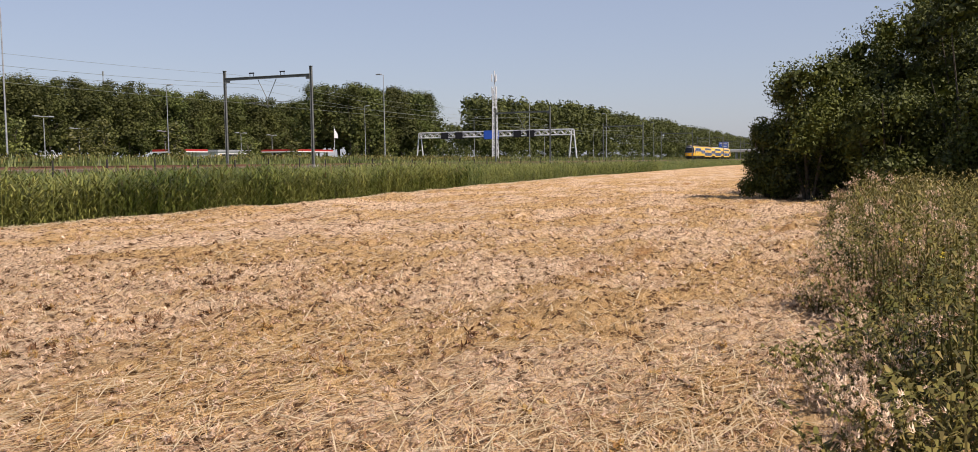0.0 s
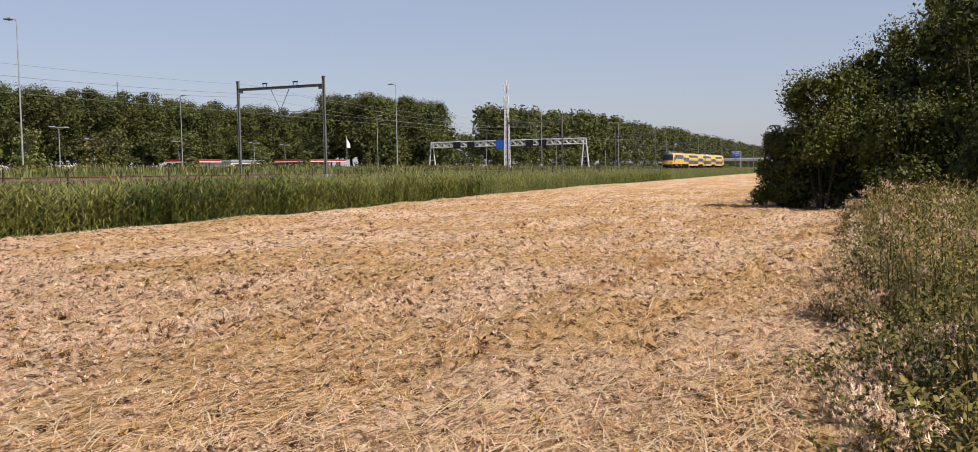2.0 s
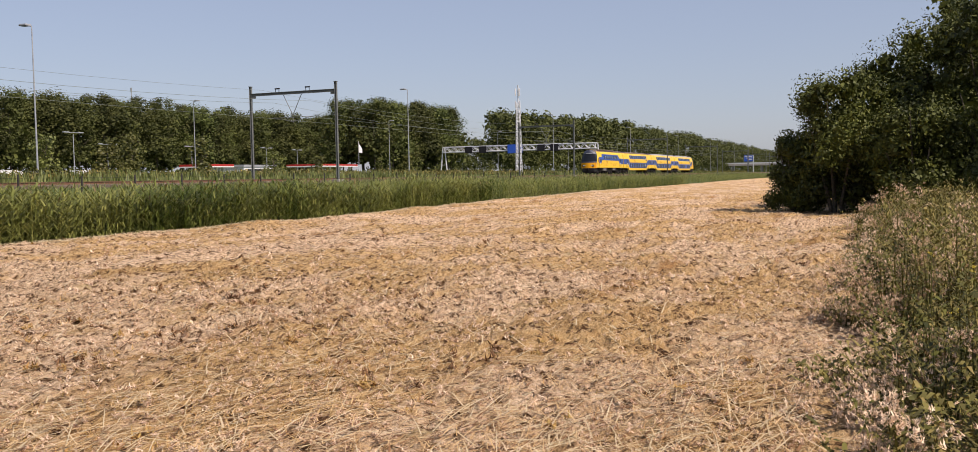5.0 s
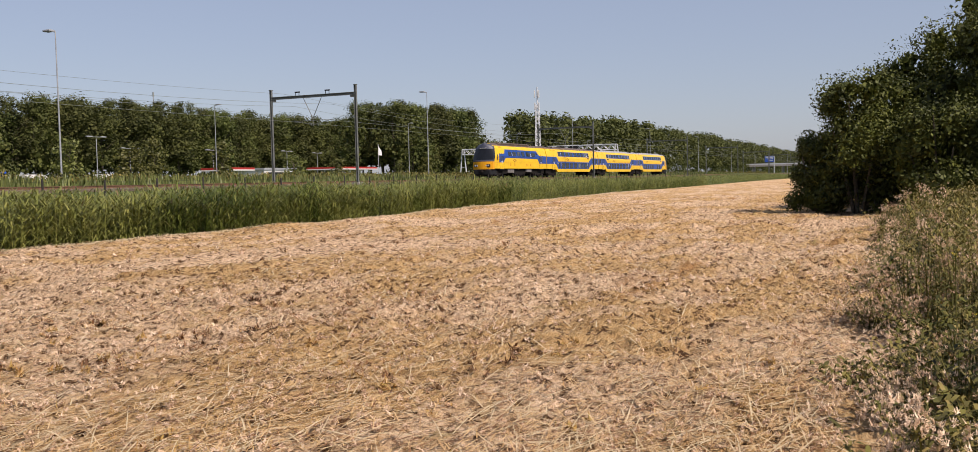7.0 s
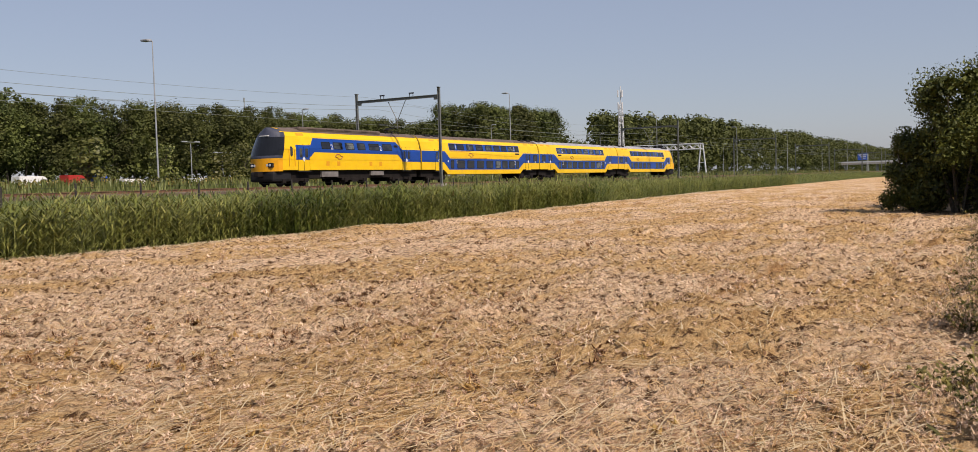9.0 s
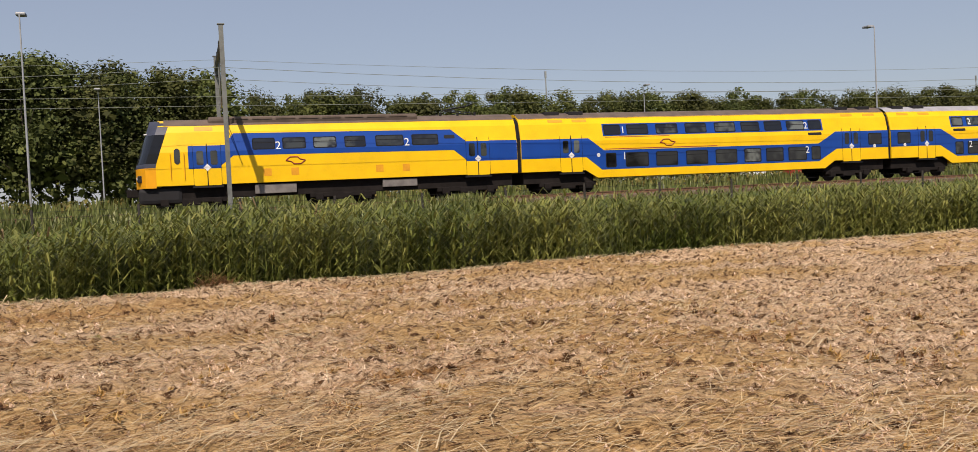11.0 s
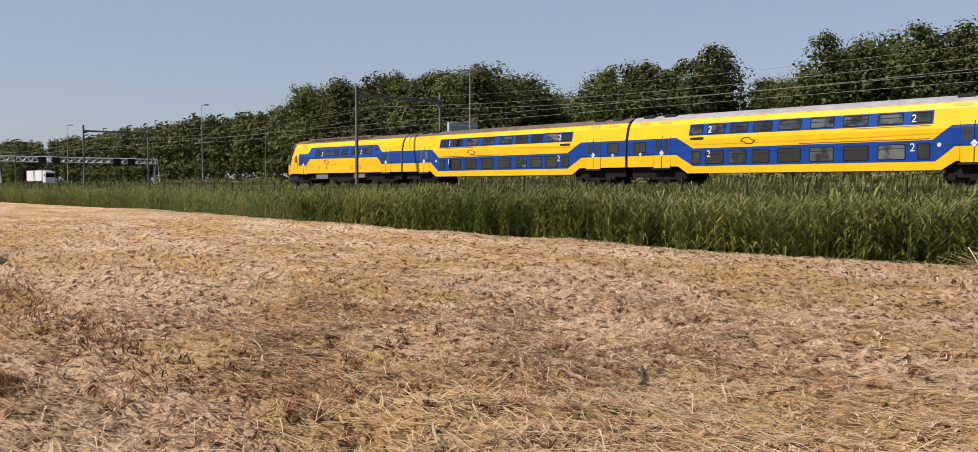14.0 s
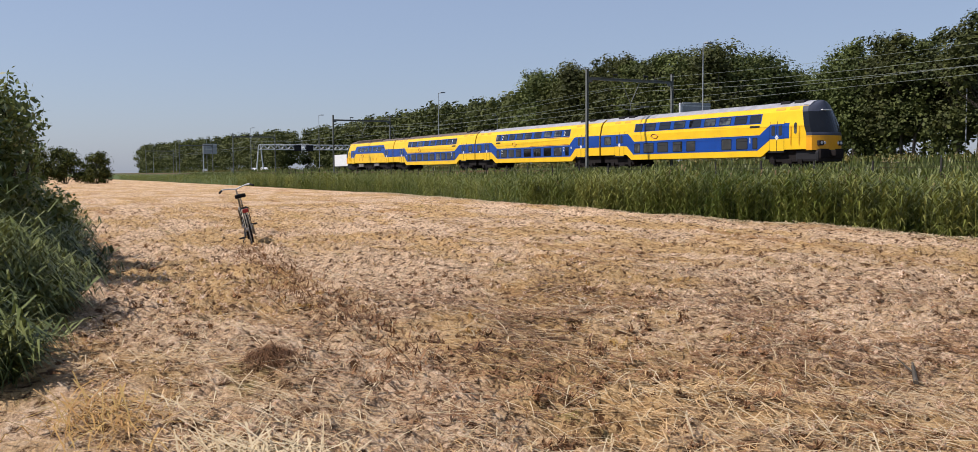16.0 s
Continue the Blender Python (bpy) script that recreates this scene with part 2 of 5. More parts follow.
def add_box(bm, x0, x1, y0, y1, z0, z1, bevel=0.0):
    vs = bmesh.ops.create_cube(bm, size=1)["verts"]
    for v in vs:
        v.co = ((x0 + x1) / 2 + v.co.x * (x1 - x0), (y0 + y1) / 2 + v.co.y * (y1 - y0), (z0 + z1) / 2 + v.co.z * (z1 - z0))
    if bevel:
        es = list({e for v in vs for e in v.link_edges})
        bmesh.ops.bevel(bm, geom=es, offset=bevel, segments=2, affect="EDGES", profile=0.6)
    return bm


def boxm(*a, bevel=0.0):
    return add_box(bmesh.new(), *a, bevel=bevel)


def add_rod(bm, a, b, r0, r1=None, seg=8):
    a, b = Vector(a), Vector(b)
    d = b - a
    vs = bmesh.ops.create_cone(bm, cap_ends=True, segments=seg, radius1=r0, radius2=r0 if r1 is None else r1, depth=d.length)["verts"]
    m = Matrix.Translation((a + b) / 2) @ d.to_track_quat("Z", "Y").to_matrix().to_4x4()
    bmesh.ops.transform(bm, matrix=m, verts=vs)
    return bm


def rod(a, b, r0, r1=None, seg=8):
    return add_rod(bmesh.new(), a, b, r0, r1, seg)


def leaf_quads(c, u, v):
    """Rhombic leaves: centres c, half-length vectors u, half-width vectors v."""
    n = len(c)
    verts = np.stack([c - u, c + v, c + u, c - v], 1).reshape(-1, 3)
    return verts, np.arange(n * 4).reshape(n, 4)


def rand_dirs(n, g):
    d = g.normal(size=(n, 3))
    return d / np.linalg.norm(d, axis=1, keepdims=True)


def blades(p0, p1, p2, w):
    """Bent tapering blades through three points, of width w."""
    d = p2 - p0
    side = np.stack([-d[:, 1], d[:, 0], np.zeros(len(d))], 1)
    ln = np.linalg.norm(side, axis=1, keepdims=True)
    a = np.arange(len(d)) * 2.399
    side = np.where(ln > 1e-3, side / np.maximum(ln, 1e-3), np.stack([np.cos(a), np.sin(a), 0 * a], 1)) * (w[:, None] / 2)
    verts = np.stack([p0 - side, p0 + side, p1 + side * 0.9, p1 - side * 0.9, p2], 1).reshape(-1, 3)
    k = np.arange(len(d)) * 5
    return verts, np.stack([k, k + 1, k + 2, k + 3], 1), np.stack([k + 3, k + 2, k + 4], 1)


def lumps(c, r, g, flat=1.0):
    """Small uneven balls, one island each."""
    bm = bmesh.new()
    bmesh.ops.create_icosphere(bm, subdivisions=1, radius=1)
    v0 = np.array([v.co[:] for v in bm.verts])
    f0 = np.array([[v.index for v in f.verts] for f in bm.faces])
    bm.free()
    n, k = len(c), len(v0)
    verts = v0[None] * (r[:, None, None] * g.uniform(0.6, 1.3, (n, k, 1)))
    verts[:, :, 2] *= flat
    return (verts + c[:, None]).reshape(-1, 3), (f0[None] + (np.arange(n) * k)[:, None, None]).reshape(-1, 3)


def tufts(c, size, k, g, flat=1.0):
    """Fuzzy tufts of fine blades spreading from points c."""
    n = len(c) * k
    p = np.repeat(c, k, axis=0)
    s = np.repeat(size, k)[:, None] * g.uniform(0.5, 1.2, (n, 1))
    d = rand_dirs(n, g)
    d[:, 2] = np.abs(d[:, 2]) * flat
    side = rand_dirs(n, g)
    p = p + rand_dirs(n, g) * s * 0.35
    return blades(p - d * s * 0.4, p + side * s * 0.2, p + d * s, s[:, 0] * 0.26)


# ---- ground ----
EDGE_X = [-400, -101, -55, -30, -12, 0, 15, 30, 46, 76, 100, 205, 500]
EDGE_Y = [29, 23.7, 22.3, 18.8, 17.0, 17.4, 18.6, 19.0, 20.5, 23.2, 24.0, 27.8, 30]


def edge_y(x):
    return np.interp(x, EDGE_X, EDGE_Y)


def lattice(i, j, seed):
    h = np.sin(i * 127.1 + j * 311.7 + seed * 74.7) * 43758.5453
    return h - np.floor(h)


def value_noise(x, y, cell, seed):
    """Smooth random heights from 0 to 1 on a lattice of that cell."""
    u, v = x / cell, y / cell
    i, j = np.floor(u), np.floor(v)
    u, v = u - i, v - j
    u, v = u * u * (3 - 2 * u), v * v * (3 - 2 * v)
    a = lattice(i, j, seed) * (1 - u) + lattice(i + 1, j, seed) * u
    b = lattice(i, j + 1, seed) * (1 - u) + lattice(i + 1, j + 1, seed) * u
    return a * (1 - v) + b * v


def clods(x, y):
    """Clumps of matted hay and thistle down, a hand across, with creases between them."""
    rough = 0.35 + 0.9 * value_noise(x * 0.6, y, 1.7, 5)
    big = 1 - np.abs(2 * value_noise(x, y, 0.34, 1) - 1)
    mid = 1 - np.abs(2 * value_noise(x + 0.3 * y, y, 0.17, 2) - 1)
    return rough * (0.06 * (big - 0.5) + 0.075 * (mid - 0.5) + 0.055 * (value_noise(x, y, 0.08, 3) - 0.5))


def ground_z(x, y):
    x, y = np.broadcast_arrays(np.asarray(x, float), np.asarray(y, float))
    e = edge_y(x)
    near = np.clip((e - y) / 1.5, 0, 1) * np.clip(1.5 - np.abs(x - 5) / 90, 0, 1)
    bumps = 0.05 * np.sin(x * 0.9 + 1.3 * np.sin(y * 0.7)) * np.sin(y * 1.1 + 0.6 * np.sin(x * 0.5)) + 0.025 * np.sin(x * 2.7 + y * 1.9) * np.sin(y * 3.1 - x * 0.8)
    bumps = bumps + 0.035 * np.sin(y * 2.6 + 0.8 * np.sin(x * 0.21)) * (0.6 + 0.4 * np.sin(x * 0.33 + y))
    windrow = 0.16 * np.exp(-((y - e + 0.7) / 0.55) ** 2) * (0.7 + 0.5 * np.sin(x * 0.8 + np.sin(x * 0.31) * 2))
    ditch = -0.25 * np.clip((y - e) / 1.5, 0, 1) * np.clip((38 - y) / 3, 0, 1)
    bank = np.interp(y, [36, 42.5, 43.5, 45, 52.5, 54, 57, 60], [0, 1.15, 1.2, 1.32, 1.32, 1.1, 1.3, ROAD_Z - 0.02])
    return near * (bumps + windrow + clods(x, y)) + ditch + bank


def ground():
    xs = np.unique(np.concatenate([np.arange(-1500, -200, 100), np.arange(-200, -40, 4), np.arange(-40, -11, 0.2), np.arange(-11, 12, 0.055), np.arange(12, 60, 0.2), np.arange(60, 220, 3), np.arange(220, 1800, 100)]))
    ys = np.unique(np.concatenate([np.arange(-900, -30, 60), np.arange(-30, -3, 3), np.arange(-3, 0.4, 0.2), np.arange(0.4, 8.0, 0.055), np.arange(8, 24, 0.16), np.arange(24, 62, 1.0), np.arange(62, 200, 20), np.arange(200, 1600, 120)]))
    gx, gy = np.meshgrid(xs, ys)
    gz = ground_z(gx, gy)
    jit = np.random.default_rng(2).normal(0, 1, gz.shape)
    gz = gz + jit * np.interp(np.hypot(gx, gy), [0, 8, 14], [0.008, 0.014, 0.028]) * ((gy < edge_y(gx)) & (gy > -3) & (gx > -40) & (gx < 60))
    nx, ny = len(xs), len(ys)
    idx = np.arange(nx * ny).reshape(ny, nx)
    quads = np.stack([idx[:-1, :-1], idx[:-1, 1:], idx[1:, 1:], idx[1:, :-1]], -1).reshape(-1, 4)
    me = np_mesh("ground", np.stack([gx, gy, gz], -1).reshape(-1, 3), quads)
    for m in (M_FIELD, M_GRASS, M_BALLAST):
        me.materials.append(m)
    cx, cy = (gx[:-1, :-1] + gx[1:, 1:]) / 2, (gy[:-1, :-1] + gy[1:, 1:]) / 2
    mi = np.where((cy > edge_y(cx)) | (cy < -1.0), 1, 0)
    mi = np.where((cy > 43.4) & (cy < 52.8), 2, mi)
    me.polygons.foreach_set("material_index", mi.ravel().astype(np.int32))
    me.polygons.foreach_set("use_smooth", np.ones(len(quads), bool))
    tagged(new("ground", me), "flat mown hay meadow running into reeds and a railway bank", "ground", kind="structure")


ground()


def strip(name, x0, x1, y0, y1, z0, z1, mat, label, cat):
    return tagged(part(name, boxm(x0, x1, y0, y1, z0, z1), mat), label, cat, kind="structure")


strip("road", -1400, 1600, 68, 83, 1.2, ROAD_Z + 0.05, M_ASPHALT, "grey asphalt motorway carriageway behind the railway", "road")
strip("road", -1400, 1600, 89, 104, 1.2, ROAD_Z + 0.05, M_ASPHALT, "grey asphalt motorway carriageway in front of the woods", "road")


# ---- railway ----
def track(yc):
    t = empty("railway_track", pose(0, yc, 0))
    for s in (-0.75, 0.75):
        bm = bmesh.new()
        add_box(bm, -700, 900, s - 0.07, s + 0.07, RAIL_Z - 0.17, RAIL_Z - 0.15)
        add_box(bm, -700, 900, s - 0.012, s + 0.012, RAIL_Z - 0.15, RAIL_Z - 0.05)
        add_box(bm, -700, 900, s - 0.036, s + 0.036, RAIL_Z - 0.05, RAIL_Z)
        part("rail", bm, M_RUST, t)
    n = 800
    c = np.stack([-240 + np.arange(n) * 0.6, np.zeros(n), np.full(n, RAIL_Z - 0.27)], 1)
    box = np.array([[x, y, z] for x in (-0.13, 0.13) for y in (-1.26, 1.26) for z in (-0.1, 0.1)])
    fq = np.array([[0, 1, 3, 2], [4, 6, 7, 5], [0, 4, 5, 1], [2, 3, 7, 6], [1, 5, 7, 3], [0, 2, 6, 4]])
    me = np_mesh("sleepers", (box[None] + c[:, None]).reshape(-1, 3), (fq[None] + (np.arange(n) * 8)[:, None, None]).reshape(-1, 4))
    np_object("sleepers", me, M_SLEEPER, t)["kind"] = "stuff"
    tagged(t, "rusty steel rails on dusty sleepers in brown ballast", "railway track", "railway tracks")


track(TRAIN_Y)
track(TRAIN_Y - 4.0)

POST_N, POST_F = 43.6, 52.6


def catenary_portal():
    g = empty("catenary_portal")
    for y in (POST_N, POST_F):
        bm = bmesh.new()
        add_box(bm, -0.10, 0.10, y - 0.10, y - 0.085, 1.0, 9.9)
        add_box(bm, -0.10, 0.10, y + 0.085, y + 0.10, 1.0, 9.9)
        add_box(bm, -0.012, 0.012, y - 0.085, y + 0.085, 1.0, 9.9)
        add_box(bm, -0.16, 0.16, y - 0.13, y + 0.13, 9.9, 9.94)
        post = part("post", bm, M_MAST, g)
        part("footing", boxm(-0.35, 0.35, y - 0.35, y + 0.35, 0.6, 1.45, bevel=0.03), M_CONCRETE, post)
    bm = bmesh.new()
    add_box(bm, -0.1, 0.1, POST_N + 0.1, POST_F - 0.1, 9.05, 9.09)
    add_box(bm, -0.1, 0.1, POST_N + 0.1, POST_F - 0.1, 9.25, 9.29)
    add_box(bm, -0.012, 0.012, POST_N + 0.1, POST_F - 0.1, 9.09, 9.25)
    for y in (POST_N + 0.1, POST_F - 0.5):
        add_box(bm, -0.07, 0.07, y, y + 0.4, 8.85, 9.05)
    part("beam", bm, M_MAST, g)
    ym = (POST_N + POST_F) / 2
    bm = bmesh.new()
    for s in (-0.95, 0.95):
        add_rod(bm, (0, ym + s, 9.0), (0, ym, 7.2), 0.035, seg=6)
    add_rod(bm, (0, ym, 7.25), (0, ym, 6.5), 0.04, seg=6)
    part("v_hanger", bm, M_MAST, g)
    for y in (ym - 1.6, ym + 1.6):
        bm = bmesh.new()
        add_rod(bm, (0, y - 0.18, 9.3), (0, y - 0.18, 9.6), 0.03, seg=6)
        add_rod(bm, (0, y + 0.18, 9.3), (0, y + 0.18, 9.6), 0.03, seg=6)
        add_rod(bm, (0, y - 0.25, 9.6), (0, y + 0.25, 9.6), 0.06, seg=6)
        part("insulator_bracket", bm, M_DARK, g)
    for yc in (TRAIN_Y - 4, TRAIN_Y):
        bm = bmesh.new()
        e = ym - 0.0
        add_rod(bm, (0, e, 7.0), (0, yc, 7.0), 0.022, seg=6)
        add_rod(bm, (0, e, 6.6), (0, yc, 7.05), 0.022, seg=6)
        part("registration_arm", bm, M_MAST, g)
    return tagged(g, "grey steel catenary portal with two posts and a V hanger", "catenary portal", "catenary portals")


portal_x = [1.75 + 67.1 * k for k in range(-5, 9)]
first = catenary_portal()
first.matrix_basis = pose(portal_x[0], 0, 0)
for x in portal_x[1:]:
    copy_thing(first, pose(x, 0, 0))


def wire(name, y, z, sag, r, label):
    bm = bmesh.new()
    for a, b in zip(portal_x[:-1], portal_x[1:]):
        pts = [(a + (b - a) * i / 10, y, z - sag * 4 * (i / 10) * (1 - i / 10)) for i in range(11)]
        for p, q in zip(pts[:-1], pts[1:]):
            add_rod(bm, p, q, r, seg=4)
    ob = part(name, bm, M_WIRE)
    return tagged(ob, label, "overhead wire", "overhead wires")


for yc in (TRAIN_Y - 4, TRAIN_Y):
    wire("contact_wire", yc, 6.95, 0.05, 0.011, "taut copper contact wire over the railway track")
    wire("messenger_wire", yc, 8.35, 0.95, 0.011, "sagging copper messenger wire over the railway track")
wire("feeder_wire", POST_F - 1.2, 9.55, 0.7, 0.009, "thin feeder wire strung along the catenary portals")


def fence_post():
    f = part("fence_post", rod((0, 0, 0), (0, 0, 1.35), 0.06, 0.055, 7), M_WOOD)
    return tagged(f, "dark weathered fence post beside the railway bank", "fence post", "fence posts")


fp = fence_post()
fp.matrix_basis = pose(-150, 40.6, ground_z(-150, 40.6).item() - 0.25)
for i in range(1, 90):
    x = -150 + i * 4.0
    copy_thing(fp, pose(x, 40.6 + 0.05 * math.sin(i * 2.1), ground_z(x, 40.6).item() - 0.25 + 0.06 * math.sin(i * 1.7), 2 * math.sin(i), 2 * math.cos(i * 1.3), 0))
bm = bmesh.new()
for z in (1.75, 1.5):
    add_rod(bm, (-150, 40.52, z), (206, 40.52, z), 0.006, seg=4)
tagged(part("fence_wire", bm, M_DARK), "thin wire along the fence posts", "wire")


# ---- train ----
SIDE = [(0.0, 1.40), (2.95, 1.42), (3.95, 1.20), (4.32, 0.98), (4.55, 0.55), (4.66, 0.0)]


def side_y(z):
    return float(np.interp(z, [p[0] for p in SIDE], [p[1] for p in SIDE]))


def profile(z0, top=4.66, n_roof=True):
    pts = [(-side_y(z), z) for z in (z0, 1.6, 2.95, 3.95, 4.3)] + [(-0.60, 4.53), (-0.25, 4.63), (0.25, 4.63), (0.60, 4.53)]
    return pts + [(-y, z) for y, z in pts[4::-1]]


def loft(sections):
    """A shell through cross-sections (x, [(y, z)...]), closed at both ends."""
    bm = bmesh.new()
    rings = [[bm.verts.new((x, y, z)) for y, z in pts] for x, pts in sections]
    for a, b in zip(rings[:-1], rings[1:]):
        for i in range(len(a)):
            j = (i + 1) % len(a)
            bm.faces.new((a[i], b[i], b[j], a[j]))
    bm.faces.new(rings[0])
    bm.faces.new(rings[-1][::-1])
    bmesh.ops.recalc_face_normals(bm, faces=bm.faces)
    return bm


def side_panel(poly, off=0.008, depth=0.02, side=-1):
    """A flat outline (x, z) laid on the leaning car side, proud of it by off."""
    bm = bmesh.new()
    f = bm.faces.new([bm.verts.new((x, 0, z)) for x, z in poly])
    bmesh.ops.triangulate(bm, faces=[f])
    for zc in (2.95, 3.95):
        bmesh.ops.bisect_plane(bm, geom=bm.verts[:] + bm.edges[:] + bm.faces[:], plane_co=(0, 0, zc), plane_no=(0, 0, 1))
    ret = bmesh.ops.extrude_face_region(bm, geom=bm.faces[:])
    back = {v for v in ret["geom"] if isinstance(v, bmesh.types.BMVert)}
    for v in bm.verts:
        v.co.y = -(side_y(v.co.z) + (off - depth if v in back else off))
    bmesh.ops.recalc_face_normals(bm, faces=bm.faces)
    if side > 0:
        for v in bm.verts:
            v.co.y = -v.co.y
        bmesh.ops.reverse_faces(bm, faces=bm.faces[:])
    return bm


def panels(name, poly, off, mat, parent, depth=0.02):
    """The same panel on both sides of a car."""
    part(name, side_panel(poly, off, depth, 1), mat, parent)
    return part(name, side_panel(poly, off, depth), mat, parent)


def rect(x0, x1, z0, z1, c=0.06):
    return [(x0 + c, z0), (x1 - c, z0), (x1, z0 + c), (x1, z1 - c), (x1 - c, z1), (x0 + c, z1), (x0, z1 - c), (x0, z0 + c)]


def numeral(ch, x, z, size, parent):
    cu = bpy.data.curves.new("class_numeral", "FONT")
    cu.body, cu.size, cu.extrude = ch, size, 0.004
    cu.materials.append(M_WHITE)
    ob = new("class_numeral", cu)
    ob.parent = parent
    lean = math.degrees(math.atan2(side_y(z) - side_y(z + size * 0.7), size * 0.7))
    ob.matrix_basis = pose(x, -(side_y(z) + 0.022), z, 90 - lean, 0, 0)
    return ob


def logo(x, z, s, parent):
    bm = bmesh.new()
    pts = [(-1.0, 0.0), (-0.55, 0.36), (0.2, 0.36), (0.45, 0.12), (1.0, 0.0), (0.55, -0.36), (-0.2, -0.36), (-0.45, -0.12)]
    for i, (a, b) in enumerate(zip(pts, pts[1:] + pts[:1])):
        add_rod(bm, (x + a[0] * s, -(side_y(z) + 0.012), z + a[1] * s), (x + b[0] * s, -(side_y(z) + 0.012), z + b[1] * s), 0.06 * s, seg=4)
    return part("emblem", bm, M_LOGO, parent, "red-brown emblem outline")


def window(x0, x1, z0, z1, parent, vent=False):
    for side in (1, -1):
        w = part("window", side_panel(rect(x0, x1, z0, z1), 0.016, 0.02, side), M_RUBBER, parent)
        part("pane", side_panel(rect(x0 + 0.05, x1 - 0.05, z0 + 0.05, z1 - 0.05), 0.020, 0.02, side), M_GLASS, w)
        if x1 - x0 > 1.1:
            part("sash_bar", side_panel(rect(x0 + 0.05, x1 - 0.05, z1 - 0.26, z1 - 0.23, 0.004), 0.026, 0.02, side), M_RUBBER, w)


def door(xc, z0, z1, car, blue_z):
    for side in (1, -1):
        def P(name, poly, off, mat, parent):
            return part(name, side_panel(poly, off, 0.02, side), mat, parent)

        d = P("door", rect(xc - 0.68, xc + 0.68, z0, z1, 0.05), 0.011, M_YELLOW, car)
        P("blue_panel", [(xc - 0.68, blue_z[0]), (xc + 0.68, blue_z[0]), (xc + 0.68, blue_z[1]), (xc - 0.68, blue_z[1])], 0.014, M_BLUE, d)
        for s in (-0.34, 0.34):
            P("door_window", rect(xc + s - 0.17, xc + s + 0.17, 2.28, 3.0), 0.02, M_GLASS, d)
        bm = bmesh.new()
        bmesh.ops.create_cone(bm, cap_ends=True, segments=4, radius1=0.19, radius2=0.19, depth=0.012, matrix=Matrix.Translation((xc, side * (side_y(2.15) + 0.022), 2.15)) @ pose(0, 0, 0, 90))
        part("door_sticker", bm, M_WHITE, d)
        for s, hw in ((-0.68, 0.008), (0.0, 0.024), (0.68, 0.008)):
            P("door_gap", [(xc + s - hw, z0), (xc + s + hw, z0), (xc + s + hw, z1), (xc + s - hw, z1)], 0.0165, M_RUBBER, d)
        part("step", boxm(xc - 0.75, xc + 0.75, *sorted((side * 1.2, side * 1.5)), z0 - 0.12, z0 - 0.03, bevel=0.01), M_DARK, d)


def bogie(xc, car):
    b = empty("bogie")
    b.parent = car
    bm = bmesh.new()
    add_box(bm, xc - 1.75, xc + 1.75, -1.12, -0.98, 0.42, 0.66, 0.03)
    add_box(bm, xc - 1.75, xc + 1.75, 0.98, 1.12, 0.42, 0.66, 0.03)
    add_box(bm, xc - 0.45, xc + 0.45, -1.15, 1.15, 0.3, 0.6, 0.03)
    for s in (-1.28, 1.28):
        for y in (-1.14, 1.14):
            add_box(bm, xc + s - 0.2, xc + s + 0.2, y - 0.1, y + 0.1, 0.3, 0.62, 0.03)
    part("bogie_frame", bm, M_UNDER, b)
    for s in (-1.28, 1.28):
        bm = bmesh.new()
        for y in (-0.75, 0.75):
            bmesh.ops.create_cone(bm, cap_ends=True, segments=28, radius1=0.46, radius2=0.46, depth=0.13, matrix=Matrix.Translation((xc + s, y, 0.46)) @ pose(0, 0, 0, 90))
        add_rod(bm, (xc + s, -0.8, 0.46), (xc + s, 0.8, 0.46), 0.09)
        part("wheelset", bm, M_UNDER, b)


def roof_cover(x0, x1, mat, car, ztop=4.70, inset=0.0, z_low=4.28):
    pts = [(-side_y(z_low) - 0.012, z_low), (-0.63, 4.56), (-0.25, 4.67), (0.25, 4.67), (0.63, 4.56), (side_y(z_low) + 0.012, z_low), (0.5, 4.2), (-0.5, 4.2)]
    return part("roof", loft([(x0, pts), (x1, pts)]), mat, car)


def underframe(x0, x1, z1, car):
    part("underframe", boxm(x0, x1, -1.1, 1.1, 0.62, z1), M_UNDER, car)


RAKE, ROUND = 0.34, 0.5


def nose_back(y, z):
    """How far the rounded, raked cab front lies behind its foremost point."""
    return RAKE * max(0.0, z - 2.3) + ROUND * (y / max(side_y(z), 0.3)) ** 2


def shape_cab(bm, xn, sgn, length=3.0):
    for v in bm.verts:
        d = (v.co.x - xn) * sgn
        if d < length:
            v.co.x += sgn * min(nose_back(v.co.y, v.co.z), RAKE * 2.3 + ROUND) * (1 - max(d, 0) / length)


def car_shell(xs, z0, nose=None, sgn=1):
    secs = [(x, profile(z0)) for x in xs]
    bm = loft(secs)
    if nose is not None:
        shape_cab(bm, nose, sgn)
    return bm


